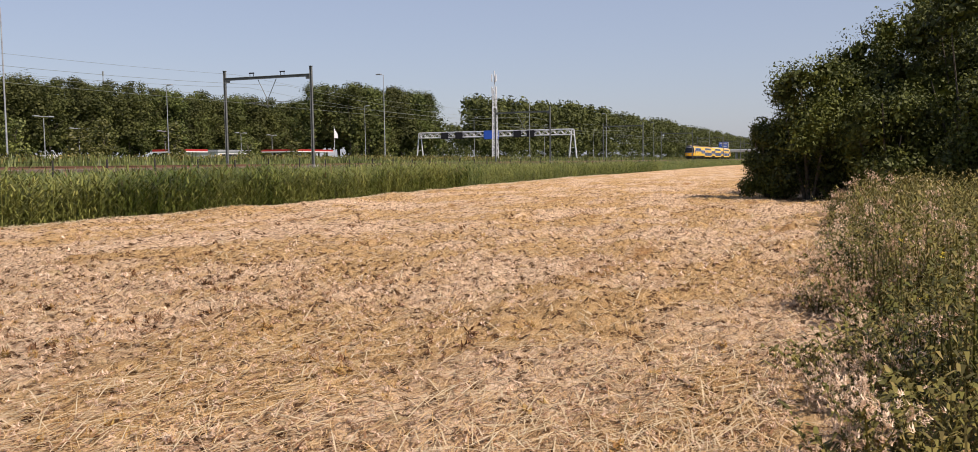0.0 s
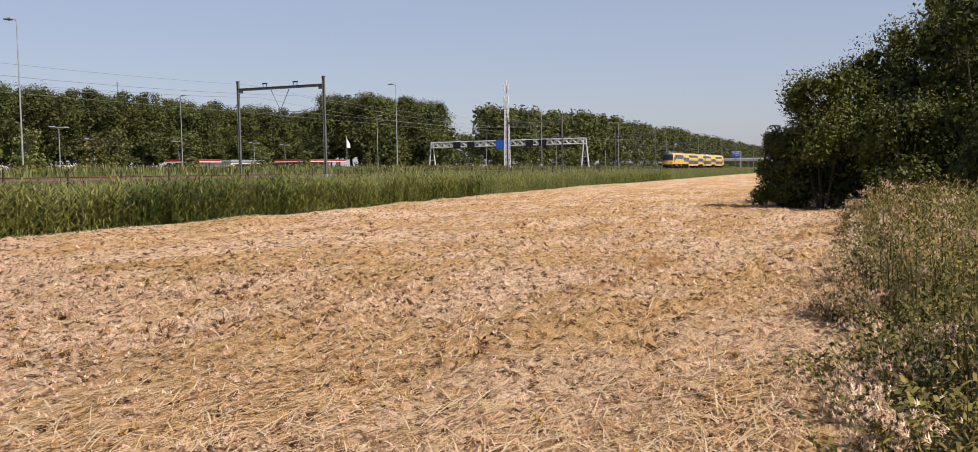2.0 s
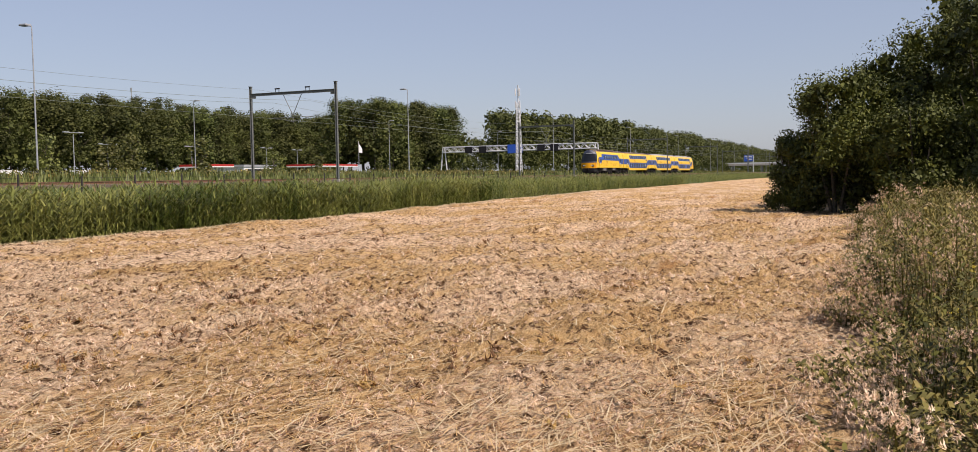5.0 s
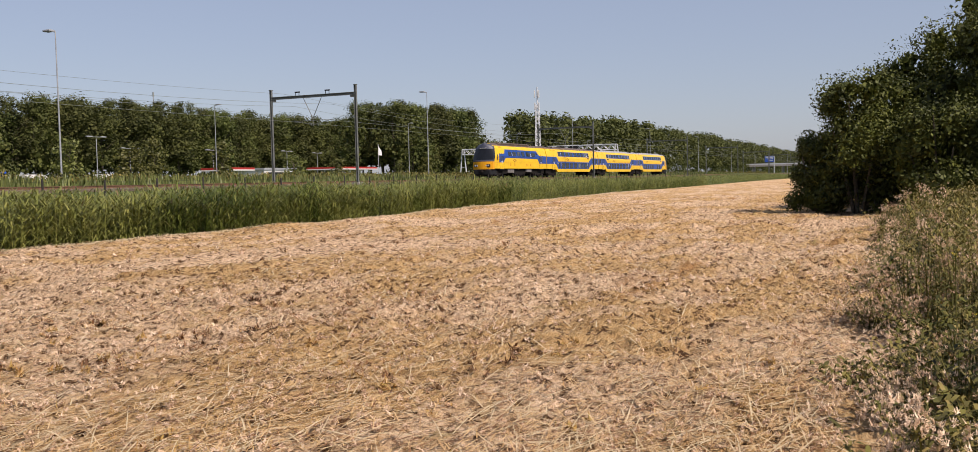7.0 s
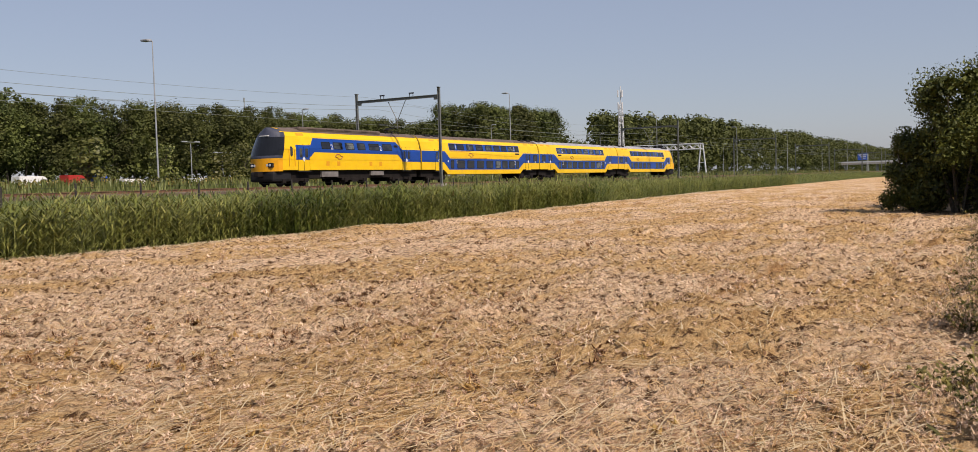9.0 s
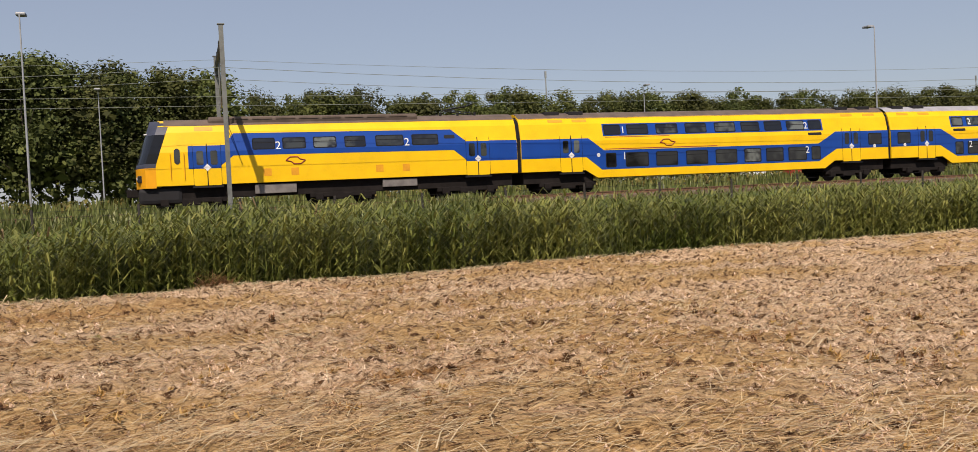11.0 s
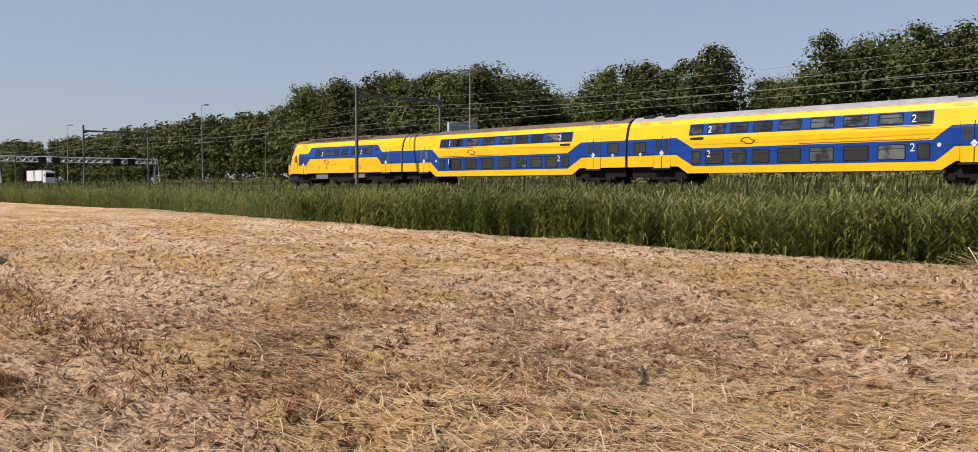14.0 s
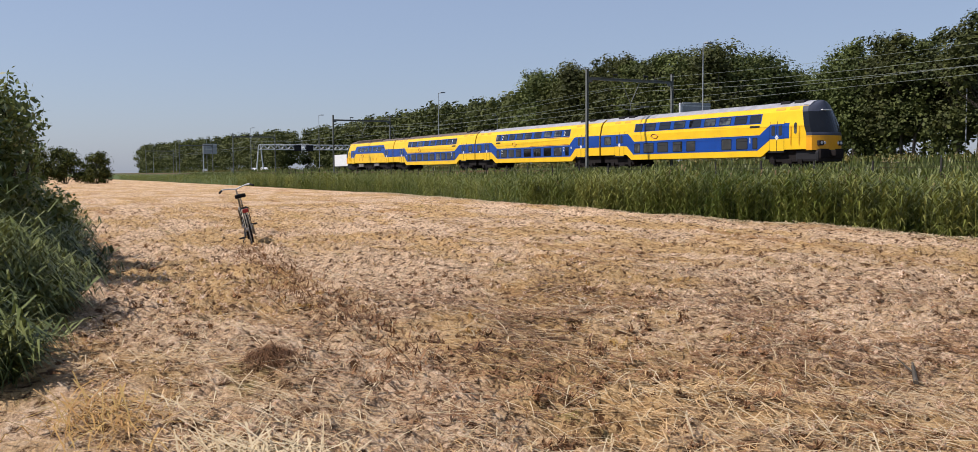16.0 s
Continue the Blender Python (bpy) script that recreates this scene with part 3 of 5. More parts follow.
def mid_car(x0, train, mirror, cab=False, roof_mat=M_ROOF_BROWN, first_class=True):
    """A double-deck coach; x runs from its coupling at x0, turned round when mirror is set."""
    L = 25.4

    def X(s):
        return x0 + (L - s if mirror else s)

    def span(a, b):
        return (min(X(a), X(b)), max(X(a), X(b)))

    def poly(pts):
        return [(X(s), z) for s, z in pts]

    end = L - 0.12
    xs = sorted(X(s) for s in (0.12, 4.1, 4.75, 20.4, 21.2, end))
    car = part("carriage", loft([(x, profile(1.28)) for x in xs]), M_YELLOW, train, "yellow and blue double-deck railway carriage")
    panels("lower_skirt", poly([(4.0, 1.29), (4.75, 0.82), (20.4, 0.82), (21.15, 1.29), (21.15, 1.32), (4.0, 1.32)]), 0.004, M_YELLOW, car, 0.06)
    part("belly", boxm(*span(4.8, 20.35), -1.36, 1.36, 0.84, 1.3), M_YELLOW, car)
    panels("blue_band", poly([(0.13, 2.02), (4.1, 2.02), (5.05, 1.27), (19.95, 1.27), (21.3, 2.02), (end, 2.02), (end, 3.1), (21.25, 3.1), (19.95, 2.38), (5.2, 2.38), (4.25, 3.1), (0.13, 3.1)]), 0.008, M_BLUE, car, 0.02)
    panels("upper_band", [(min(X(5.2), X(20.35)), 3.2), (max(X(5.2), X(20.35)), 3.2), (max(X(5.2), X(20.35)), 3.92), (min(X(5.2), X(20.35)), 3.92)], 0.008, M_BLUE, car, 0.02)
    uw = [(5.28, 6.35), (6.75, 8.15), (8.65, 10.1), (10.6, 12.05), (12.6, 14.05), (14.45, 15.75), (16.1, 17.35), (17.7, 19.0), (19.3, 20.25)]
    for a, b in uw:
        window(*span(a, b), 3.26, 3.86, car)
    lw = [(5.3, 5.97), (6.56, 8.06), (8.55, 10.0), (10.55, 12.03), (12.55, 14.05), (14.55, 15.75), (16.1, 17.35), (17.7, 19.05), (19.4, 20.08)]
    for a, b in lw:
        window(*span(a, b), 1.38, 2.22, car)
    panels("vent_grille", rect(*span(19.2, 20.2), 2.92, 3.08, 0.03), 0.012, M_DARK, car, 0.02)
    panels("trim_line", rect(*span(5.3, 12.7), 2.43, 2.47, 0.005), 0.010, M_LOGO, car, 0.02)
    panels("trim_line", rect(*span(5.3, 9.5), 3.12, 3.15, 0.005), 0.010, M_LOGO, car, 0.02)
    for s in (3.16, 22.43):
        door(X(s), 1.2, 3.3, car, (2.02, 3.1))
    window(*span(23.73, 24.77), 2.2, 2.95, car)
    logo(X(9.35 if not mirror else 25.4 - 9.35), 2.75, 0.5, car)
    a, b = ("1", "2") if first_class else ("2", "2")
    for s, ch in ((6.35, a), (18.95, b)):
        xx = min(X(s), X(s) + 0.1)
        numeral(ch, xx, 3.34, 0.6, car)
        numeral(ch, xx, 1.82, 0.6, car)
    for s in (4.85, 24.2):
        bm = bmesh.new()
        bmesh.ops.create_cone(bm, cap_ends=True, segments=14, radius1=0.11, radius2=0.11, depth=0.012, matrix=Matrix.Translation((X(s), -1.43, 2.12)) @ pose(0, 0, 0, 90))
        part("round_sticker", bm, M_WHITE, car)
    roof_cover(*span(0.14, end), roof_mat, car)
    for s in (1.9, 3.4, 21.9, 23.6):
        panels("roof_grille", rect(*span(s, s + 0.9), 4.06, 4.22, 0.03), 0.012, M_ORANGE, car, 0.02)
        part("roof_vent", boxm(*span(s, s + 0.9), -0.7, 0.7, 4.5, 4.72, bevel=0.03), M_DARK, car)
    underframe(*span(0.3, 4.6), 1.28, car)
    underframe(*span(20.5, 25.1), 1.28, car)
    for s in (3.0, 22.4):
        bogie(X(s), car)
    return car


def gangway(x, train):
    pts = [(-1.3, 1.3), (-1.3, 3.2), (-1.05, 4.1), (-0.6, 4.42), (0.6, 4.42), (1.05, 4.1), (1.3, 3.2), (1.3, 1.3)]
    part("gangway_bellows", loft([(x - 0.2, pts), (x + 0.2, pts)]), M_RUBBER, train, "black rubber gangway bellows")


def cab_details(car, xn, sgn, roof):
    """Windscreen, lamps, bumper and roof hood of a driving end."""
    def P(d, y, z):
        return (xn + sgn * d, y, z)

    def screen(z0, z1, w, off, thick, nz=4):
        bm = bmesh.new()
        grid = []
        for layer in (off, off - thick):
            for z in np.linspace(z0, z1, nz):
                hw = side_y(z) * w
                grid.append([bm.verts.new(P(nose_back(u * hw, z) - layer, u * hw, z)) for u in np.linspace(-1, 1, 13)])
        for base in (0, nz):
            for a, b in zip(grid[base:base + nz - 1], grid[base + 1:base + nz]):
                for i in range(12):
                    bm.faces.new((a[i], a[i + 1], b[i + 1], b[i]))
        for i in range(12):
            bm.faces.new((grid[0][i], grid[0][i + 1], grid[nz][i + 1], grid[nz][i]))
            bm.faces.new((grid[nz - 1][i], grid[nz - 1][i + 1], grid[-1][i + 1], grid[-1][i]))
        for a in range(nz - 1):
            for i in (0, 12):
                bm.faces.new((grid[a][i], grid[a + 1][i], grid[a + nz + 1][i], grid[a + nz][i]))
        bmesh.ops.recalc_face_normals(bm, faces=bm.faces)
        return bm

    part("windscreen", screen(2.42, 3.86, 1.012, 0.03, 0.5), M_SCREEN, car)
    part("screen_surround", screen(2.2, 2.42, 1.010, 0.02, 0.5), M_ROOF_BLUE, car)
    part("nose_panel", screen(1.2, 2.2, 1.008, 0.02, 0.5), M_NOSE_SHADE, car)
    part("cab_hood", screen(3.86, 4.62, 1.012, 0.02, 0.5, 7), M_ROOF_BLUE, car, "grey-blue cab roof hood")
    for y in (-0.78, 0.78):
        lamp = part("headlamp", boxm(*sorted((xn + sgn * 0.1, xn + sgn * 0.5)), y - 0.34, y + 0.34, 1.5, 1.85, bevel=0.04), M_DARK, car)
        bm = bmesh.new()
        for s in (-0.14, 0.14):
            bmesh.ops.create_cone(bm, cap_ends=True, segments=14, radius1=0.1, radius2=0.1, depth=0.03, matrix=Matrix.Translation(P(0.07, y + s, 1.68)) @ pose(0, 0, 0, 0, 90))
        part("lamp_lens", bm, M_LIGHT_STEEL, lamp)
    bm = bmesh.new()
    add_box(bm, *sorted((xn + sgn * 0.1, xn + sgn * 2.2)), -1.2, 1.2, 0.4, 1.22, 0.2)
    part("bumper_skirt", bm, M_DARK, car)
    bm = bmesh.new()
    add_box(bm, *sorted((xn - sgn * 0.5, xn + sgn * 0.2)), -0.22, 0.22, 0.8, 1.2, 0.05)
    part("coupler", bm, M_UNDER, car)
    part("hood_light_strip", boxm(*sorted((xn + sgn * 0.48, xn + sgn * 0.66)), -0.45, 0.45, 3.92, 3.99, bevel=0.015), M_WHITE, car)


def motor_car(train):
    """The leading power car, x from -20.9 to 0."""
    xn = -20.2
    xs = [xn, -19.5, -18.8, -18.1, -17.4, -15, -10, -5, -0.12]
    car = part("power_car", car_shell(xs, 1.29, xn, 1), M_YELLOW, train, "yellow and blue power car with a sloping cab")
    panels("blue_band", [(-17.65, 2.1), (-16.25, 2.1), (-15.45, 2.72), (-3.8, 2.66), (-3.0, 2.02), (-0.13, 2.02), (-0.13, 3.12), (-3.1, 3.15), (-3.9, 3.8), (-15.4, 3.86), (-15.85, 3.28), (-17.65, 3.26)], 0.008, M_BLUE, car, 0.02)
    for a, b in ((-14.5, -13.35), (-12.98, -11.78), (-11.4, -10.18), (-9.76, -8.63), (-8.1, -6.57), (-6.12, -4.64)):
        window(a, b, 2.98, 3.58, car)
    panels("vent_grille", rect(-4.3, -3.7, 3.3, 3.5, 0.03), 0.012, M_DARK, car, 0.02)
    door(-16.75, 1.25, 3.35, car, (2.1, 3.26))
    door(-2.43, 1.25, 3.35, car, (2.02, 3.12))
    panels("cab_door_window", rect(-18.32, -18.04, 2.35, 3.15, 0.1), 0.014, M_GLASS, car, 0.02)
    for x in (-18.5, -17.85):
        bm = bmesh.new()
        add_rod(bm, (x, -1.47, 1.6), (x, -1.47, 2.9), 0.02, seg=6)
        part("grab_rail", bm, M_ORANGE, car)
    for x in (-13.8, -12.4, -7.95, -6.5):
        panels("hatch", rect(x - 0.2, x + 0.2, 1.62, 2.0, 0.02), 0.010, M_ORANGE, car, 0.02)
    panels("roof_hatch", rect(-17.3, -16.4, 4.02, 4.24, 0.02), 0.012, M_ORANGE, car, 0.02)
    logo(-12.35, 2.38, 0.5, car)
    for x in (-13.3, -6.5):
        numeral("2", x - 0.05, 2.98, 0.6, car)
    roof_cover(-18.75, -0.14, M_ROOF_BROWN, car, z_low=4.30)
    bm = bmesh.new()
    add_box(bm, -16.6, -5.6, -0.86, 0.86, 4.4, 4.76, 0.14)
    fairing = part("roof_fairing", bm, M_ROOF_BROWN, car, "dirty brown roof equipment fairing")
    for i in range(8):
        part("louvre", boxm(-15.6 + i * 1.2, -14.6 + i * 1.2, -0.90, -0.855, 4.60, 4.68), M_ROOF_BROWN, fairing)
    pant = empty("pantograph")
    pant.parent = car
    bm = bmesh.new()
    for y in (-0.4, 0.4):
        add_rod(bm, (-2.3, y, 4.75), (-3.9, y * 0.7, 4.98), 0.03, seg=6)
        add_rod(bm, (-3.9, y * 0.7, 4.98), (-2.5, y * 0.5, 5.18), 0.025, seg=6)
    add_rod(bm, (-2.5, -0.8, 5.2), (-2.5, 0.8, 5.2), 0.035, seg=6)
    for x in (-2.2, -3.2, -4.2):
        add_rod(bm, (x, -0.4, 4.6), (x, -0.4, 4.8), 0.07, seg=8)
        add_rod(bm, (x, 0.4, 4.6), (x, 0.4, 4.8), 0.07, seg=8)
    part("pantograph_frame", bm, M_DARK, pant)
    cab_details(car, xn, 1, M_ROOF_BLUE)
    underframe(-19.0, -0.4, 1.28, car)
    part("equipment_box", boxm(-14.46, -12.35, -1.3, 1.3, 0.72, 1.2, bevel=0.03), M_BOX, car)
    part("equipment_box", boxm(-7.8, -5.9, -1.3, 1.3, 0.8, 1.2, bevel=0.03), M_BOX, car)
    for x in (-17.6, -9.9, -3.0):
        bogie(x, car)


def cab_car(x0, train):
    """The trailing double-deck driving car, x0 to its nose at x0 + 27.2."""
    xn = x0 + 25.6
    xs = [x0 + 0.12, x0 + 4, x0 + 12, x0 + 20, xn - 3.0, xn - 2.25, xn - 1.5, xn - 0.75, xn]
    bm = car_shell(xs, 1.28, xn, -1)
    car = part("driving_carriage", bm, M_YELLOW, train, "yellow and blue double-deck driving carriage with a sloping cab")

    def px(pts):
        return [(x0 + s, z) for s, z in pts]

    panels("lower_skirt", px([(4.0, 1.29), (4.75, 0.82), (20.4, 0.82), (21.15, 1.29), (21.15, 1.32), (4.0, 1.32)]), 0.004, M_YELLOW, car, 0.06)
    part("belly", boxm(x0 + 4.8, x0 + 20.35, -1.36, 1.36, 0.84, 1.3), M_YELLOW, car)
    panels("blue_band", px([(0.13, 2.02), (4.1, 2.02), (5.05, 1.27), (20.0, 1.27), (21.3, 2.06), (23.05, 2.06), (23.05, 3.15), (21.3, 3.12), (20.2, 2.38), (5.2, 2.38), (4.25, 3.1), (0.13, 3.1)]), 0.008, M_BLUE, car, 0.02)
    panels("upper_band", px([(5.1, 3.2), (20.3, 3.2), (20.3, 3.92), (5.1, 3.92)]), 0.008, M_BLUE, car, 0.02)
    for a, b in ((5.18, 6.2), (6.6, 8.0), (8.5, 9.95), (10.4, 11.8), (12.3, 13.7), (14.1, 15.4), (15.8, 17.1), (17.5, 18.8), (19.1, 20.2)):
        window(x0 + a, x0 + b, 3.26, 3.86, car)
    for a, b in ((5.2, 6.0), (6.5, 7.9), (8.4, 9.8), (10.4, 11.6), (12.1, 13.2), (16.2, 17.3), (17.8, 19.0), (19.5, 20.0)):
        window(x0 + a, x0 + b, 1.38, 2.22, car)
    panels("vent_grille", rect(x0 + 19.2, x0 + 20.2, 2.92, 3.08, 0.03), 0.012, M_DARK, car, 0.02)
    for s in (3.0, 21.9):
        door(x0 + s, 1.2, 3.3, car, (2.04, 3.1))
    window(x0 + 0.7, x0 + 1.75, 2.2, 2.95, car)
    panels("cab_door_window", rect(x0 + 23.5, x0 + 23.75, 2.35, 3.15, 0.1), 0.014, M_GLASS, car, 0.02)
    for s in (23.25, 24.0):
        part("grab_rail", rod((x0 + s, -1.47, 1.6), (x0 + s, -1.47, 2.9), 0.02, seg=6), M_ORANGE, car)
    logo(x0 + 8.0, 2.75, 0.5, car)
    numeral("1", x0 + 19.1, 1.82, 0.6, car)
    roof_cover(x0 + 0.14, x0 + 24.5, M_ROOF_GREY, car)
    for s in (1.9, 3.4, 21.5, 22.8):
        panels("roof_grille", rect(x0 + s, x0 + s + 0.9, 4.06, 4.22, 0.03), 0.012, M_ORANGE, car, 0.02)
        part("roof_vent", boxm(x0 + s, x0 + s + 0.9, -0.7, 0.7, 4.5, 4.72, bevel=0.03), M_DARK, car)
    cab_details(car, xn, -1, M_ROOF_BLUE)
    underframe(x0 + 0.3, x0 + 4.6, 1.28, car)
    underframe(x0 + 20.5, x0 + 25.6, 1.28, car)
    for s in (3.0, 22.6):
        bogie(x0 + s, car)


def build_train():
    t = empty("train")
    motor_car(t)
    mid_car(0.0, t, False, roof_mat=M_ROOF_BROWN)
    mid_car(25.4, t, True, roof_mat=M_ROOF_GREY, first_class=False)
    cab_car(50.8, t)
    for x in (0.0, 25.4, 50.8):
        gangway(x, t)
    return tagged(t, "yellow and blue four-car double-deck electric passenger train", "train")


TRAIN = build_train()


# ---- motorway furniture ----
def lamp_post(h, arm):
    g = empty("street_lamp")
    part("pole", rod((0, 0, -0.3), (0, 0, h), 0.085, 0.045, 10), M_LAMP_POLE, g)
    bm = bmesh.new()
    add_rod(bm, (0, 0, h - 0.05), (0, arm, h + 0.1), 0.05, seg=6)
    part("arm", bm, M_LAMP_POLE, g)
    part("lamp_head", boxm(-0.3, 0.3, arm * 0.5, arm * 1.7, h + 0.02, h + 0.2, bevel=0.06), M_LAMP_POLE, g)
    return tagged(g, "tall pale steel motorway lamp post", "street lamp", "motorway lamps")


la = lamp_post(13.0, 0.7)
la.matrix_basis = pose(-9.8, 66, ROAD_Z)
for k in [*range(-7, 0), *range(1, 12)]:
    copy_thing(la, pose(-9.8 + 67 * k, 66, ROAD_Z))
for x in (122.8, 55.5, -8.6, -74, -130, -196, -262, 189, 255, 322, 390):
    copy_thing(la, pose(x, 105.5, ROAD_Z, 0, 0, 180))


def sign_portal(x):
    g = empty("sign_gantry", pose(x, 0, ROAD_Z))
    for y in (64.7, 106.5):
        bm = bmesh.new()
        for s in (-1, 1):
            add_rod(bm, (0, y + s * 1.0, 0), (0, y + s * 0.25, 7.6), 0.2, 0.16, 8)
        add_rod(bm, (0, y - 0.7, 3), (0, y + 0.7, 3), 0.06, seg=6)
        part("leg", bm, M_LIGHT_STEEL, g)
    bm = bmesh.new()
    for sx in (-0.5, 0.5):
        for z in (6.3, 7.6):
            add_rod(bm, (sx, 64.7, z), (sx, 106.5, z), 0.14, seg=6)
        for i in range(21):
            y = 64.9 + i * 1.98
            add_rod(bm, (sx, y, 6.3), (sx, y + 0.99, 7.6), 0.08, seg=5)
            add_rod(bm, (sx, y + 0.99, 7.6), (sx, y + 1.98, 6.3), 0.08, seg=5)
    part("truss", bm, M_LIGHT_STEEL, g)
    for y in (75.5, 79, 95, 99):
        part("matrix_sign", boxm(-0.8, -0.55, y - 1.0, y + 1.0, 5.9, 7.6, bevel=0.03), M_DARK, g)
        part("matrix_sign", boxm(0.55, 0.8, y - 1.0, y + 1.0, 5.9, 7.6, bevel=0.03), M_DARK, g)
    return g


g1 = sign_portal(220)
part("direction_sign", boxm(-0.95, -0.8, 84, 88, 5.6, 7.8, bevel=0.02), M_SIGN_BLUE, g1, "blue direction sign")
tagged(g1, "white steel lattice sign gantry over the motorway with a blue sign", "sign gantry", "sign gantries")
g2 = tagged(sign_portal(-262), "white steel lattice sign gantry over the motorway with dark matrix signs", "sign gantry", "sign gantries")


def road_sign(x, y0, y1, z0, z1, mat, label, bars=False):
    g = empty("road_sign", pose(x, 0, 0))
    part("panel", boxm(-0.05, 0.05, y0, y1, z0, z1, bevel=0.02), mat, g)
    bm = bmesh.new()
    for z in np.linspace(z0 + 0.3, z1 - 0.3, 4):
        add_box(bm, 0.05, 0.12, y0 + 0.1, y1 - 0.1, z - 0.04, z + 0.04)
    part("stiffener", bm, M_STEEL, g)
    if bars:
        bm = bmesh.new()
        for k in range(3):
            add_box(bm, -0.07, -0.051, y0 + 0.5, y1 - 0.5 - 0.7 * k, z1 - 0.9 - 0.8 * k, z1 - 0.6 - 0.8 * k)
        part("lettering_bar", bm, M_WHITE, g)
    part("pole", boxm(-0.15, 0.15, y0 - 0.45, y0 - 0.1, ROAD_Z, z1 - 0.1, bevel=0.03), M_LIGHT_STEEL, g)
    bm = bmesh.new()
    add_box(bm, -0.1, 0.1, y0 - 0.4, y1, z1 - 0.5, z1 - 0.3)
    part("cross_arm", bm, M_LIGHT_STEEL, g)
    return tagged(g, label, "road sign")


road_sign(-90, 74.2, 78.6, 7.0, 9.8, M_GREY_SIGN, "grey back of a road sign on a white pole")
road_sign(-350, 66.0, 70.6, 8.6, 12.3, M_GREY_SIGN, "grey back of a large road sign on a white pole")
road_sign(505, 63.0, 67.6, 7.4, 10.7, M_SIGN_BLUE, "blue direction sign with white bars beside the motorway", True)


def radio_mast():
    g = empty("radio_mast", pose(170.3, 66.0, 1.5))
    h = 17.5
    bm = bmesh.new()
    w0, w1 = 0.5, 0.28
    corners = [(-1, -1), (1, -1), (1, 1), (-1, 1)]
    for cx, cy in corners:
        add_rod(bm, (cx * w0, cy * w0, 0), (cx * w1, cy * w1, h - 3), 0.07, seg=5)
    n = 13
    for i in range(n):
        z0, z1 = (h - 3) * i / n, (h - 3) * (i + 1) / n
        a, b = w0 + (w1 - w0) * i / n, w0 + (w1 - w0) * (i + 1) / n
        for (ax, ay), (bx, by) in zip(corners, corners[1:] + corners[:1]):
            add_rod(bm, (ax * a, ay * a, z0), (bx * b, by * b, z1), 0.035, seg=4)
            add_rod(bm, (bx * a, by * a, z0), (ax * b, ay * b, z1), 0.035, seg=4)
    part("lattice", bm, M_LIGHT_STEEL, g)
    part("top_pole", rod((0, 0, h - 3), (0, 0, h + 0.4), 0.12, seg=8), M_LIGHT_STEEL, g)
    for z in (h - 1.0, h - 3.4):
        for a in (0, 120, 240):
            x, y = 0.5 * math.cos(radians(a)), 0.5 * math.sin(radians(a))
            part("antenna", boxm(x - 0.1, x + 0.1, y - 0.1, y + 0.1, z - 0.7, z + 0.7, bevel=0.04), M_WHITE, g)
    tagged(g, "white lattice radio mast with panel antennas", "radio mast")


radio_mast()


def far_mast(x, y, h):
    g = empty("radio_mast", pose(x, y, ROAD_Z))
    part("pole", rod((0, 0, 0), (0, 0, h), 0.3, 0.16, 6), M_STEEL, g)
    part("antenna", boxm(-0.25, 0.25, -0.25, 0.25, h - 2, h, bevel=0.05), M_STEEL, g)
    tagged(g, "thin grey radio mast rising behind the woods", "radio mast", "distant masts")


far_mast(310, 300, 41)
far_mast(100, 250, 36)


def overpass():
    g = empty("bridge", pose(745, 0, ROAD_Z))
    part("deck", boxm(-6, 6, 20, 150, 5.2, 6.6), M_CONCRETE, g)
    for y in (57, 64, 86, 108):
        part("pier", boxm(-4, 4, y - 0.6, y + 0.6, -1.5, 5.2), M_CONCRETE, g)
    for s in (-5.9, 5.9):
        part("parapet", boxm(s - 0.1, s + 0.1, 20, 150, 6.6, 7.5), M_LIGHT_STEEL, g)
    tagged(g, "pale concrete motorway overpass far along the track", "bridge")


overpass()


def canopy(x0, x1, y0, y1, z):
    g = empty("station_canopy", pose(0, 0, ROAD_Z))
    part("roof_slab", boxm(x0, x1, y0, y1, z, z + 0.42, bevel=0.03), M_RED, g, "red canopy fascia")
    part("white_band", boxm(x0 - 0.03, x1 + 0.03, y0 - 0.03, y1 + 0.03, z - 0.2, z + 0.02), M_WHITE, g)
    for x in np.linspace(x0 + 2, x1 - 2, 4):
        part("column", boxm(x - 0.2, x + 0.2, y0 + 1, y0 + 1.4, 0, z), M_WHITE, g)
    return tagged(g, "red and white filling station canopy beyond the motorway", "canopy", "filling station canopies")


canopy(146.5, 153.5, 122, 130, 2.7)
canopy(180, 197, 119, 128, 2.9)


def shop():
    g = empty("filling_station_shop", pose(0, 0, ROAD_Z))
    part("walls", boxm(172, 184, 134, 141, 0, 3.0, bevel=0.05), M_WHITE, g)
    part("window_front", boxm(173, 183, 133.9, 134.05, 0.6, 2.4), M_GLASS, g)
    part("fascia", boxm(171.8, 184.2, 133.8, 141.2, 2.9, 3.4), M_GREY_SIGN, g)
    tagged(g, "white filling station shop with a grey fascia", "shop")


shop()


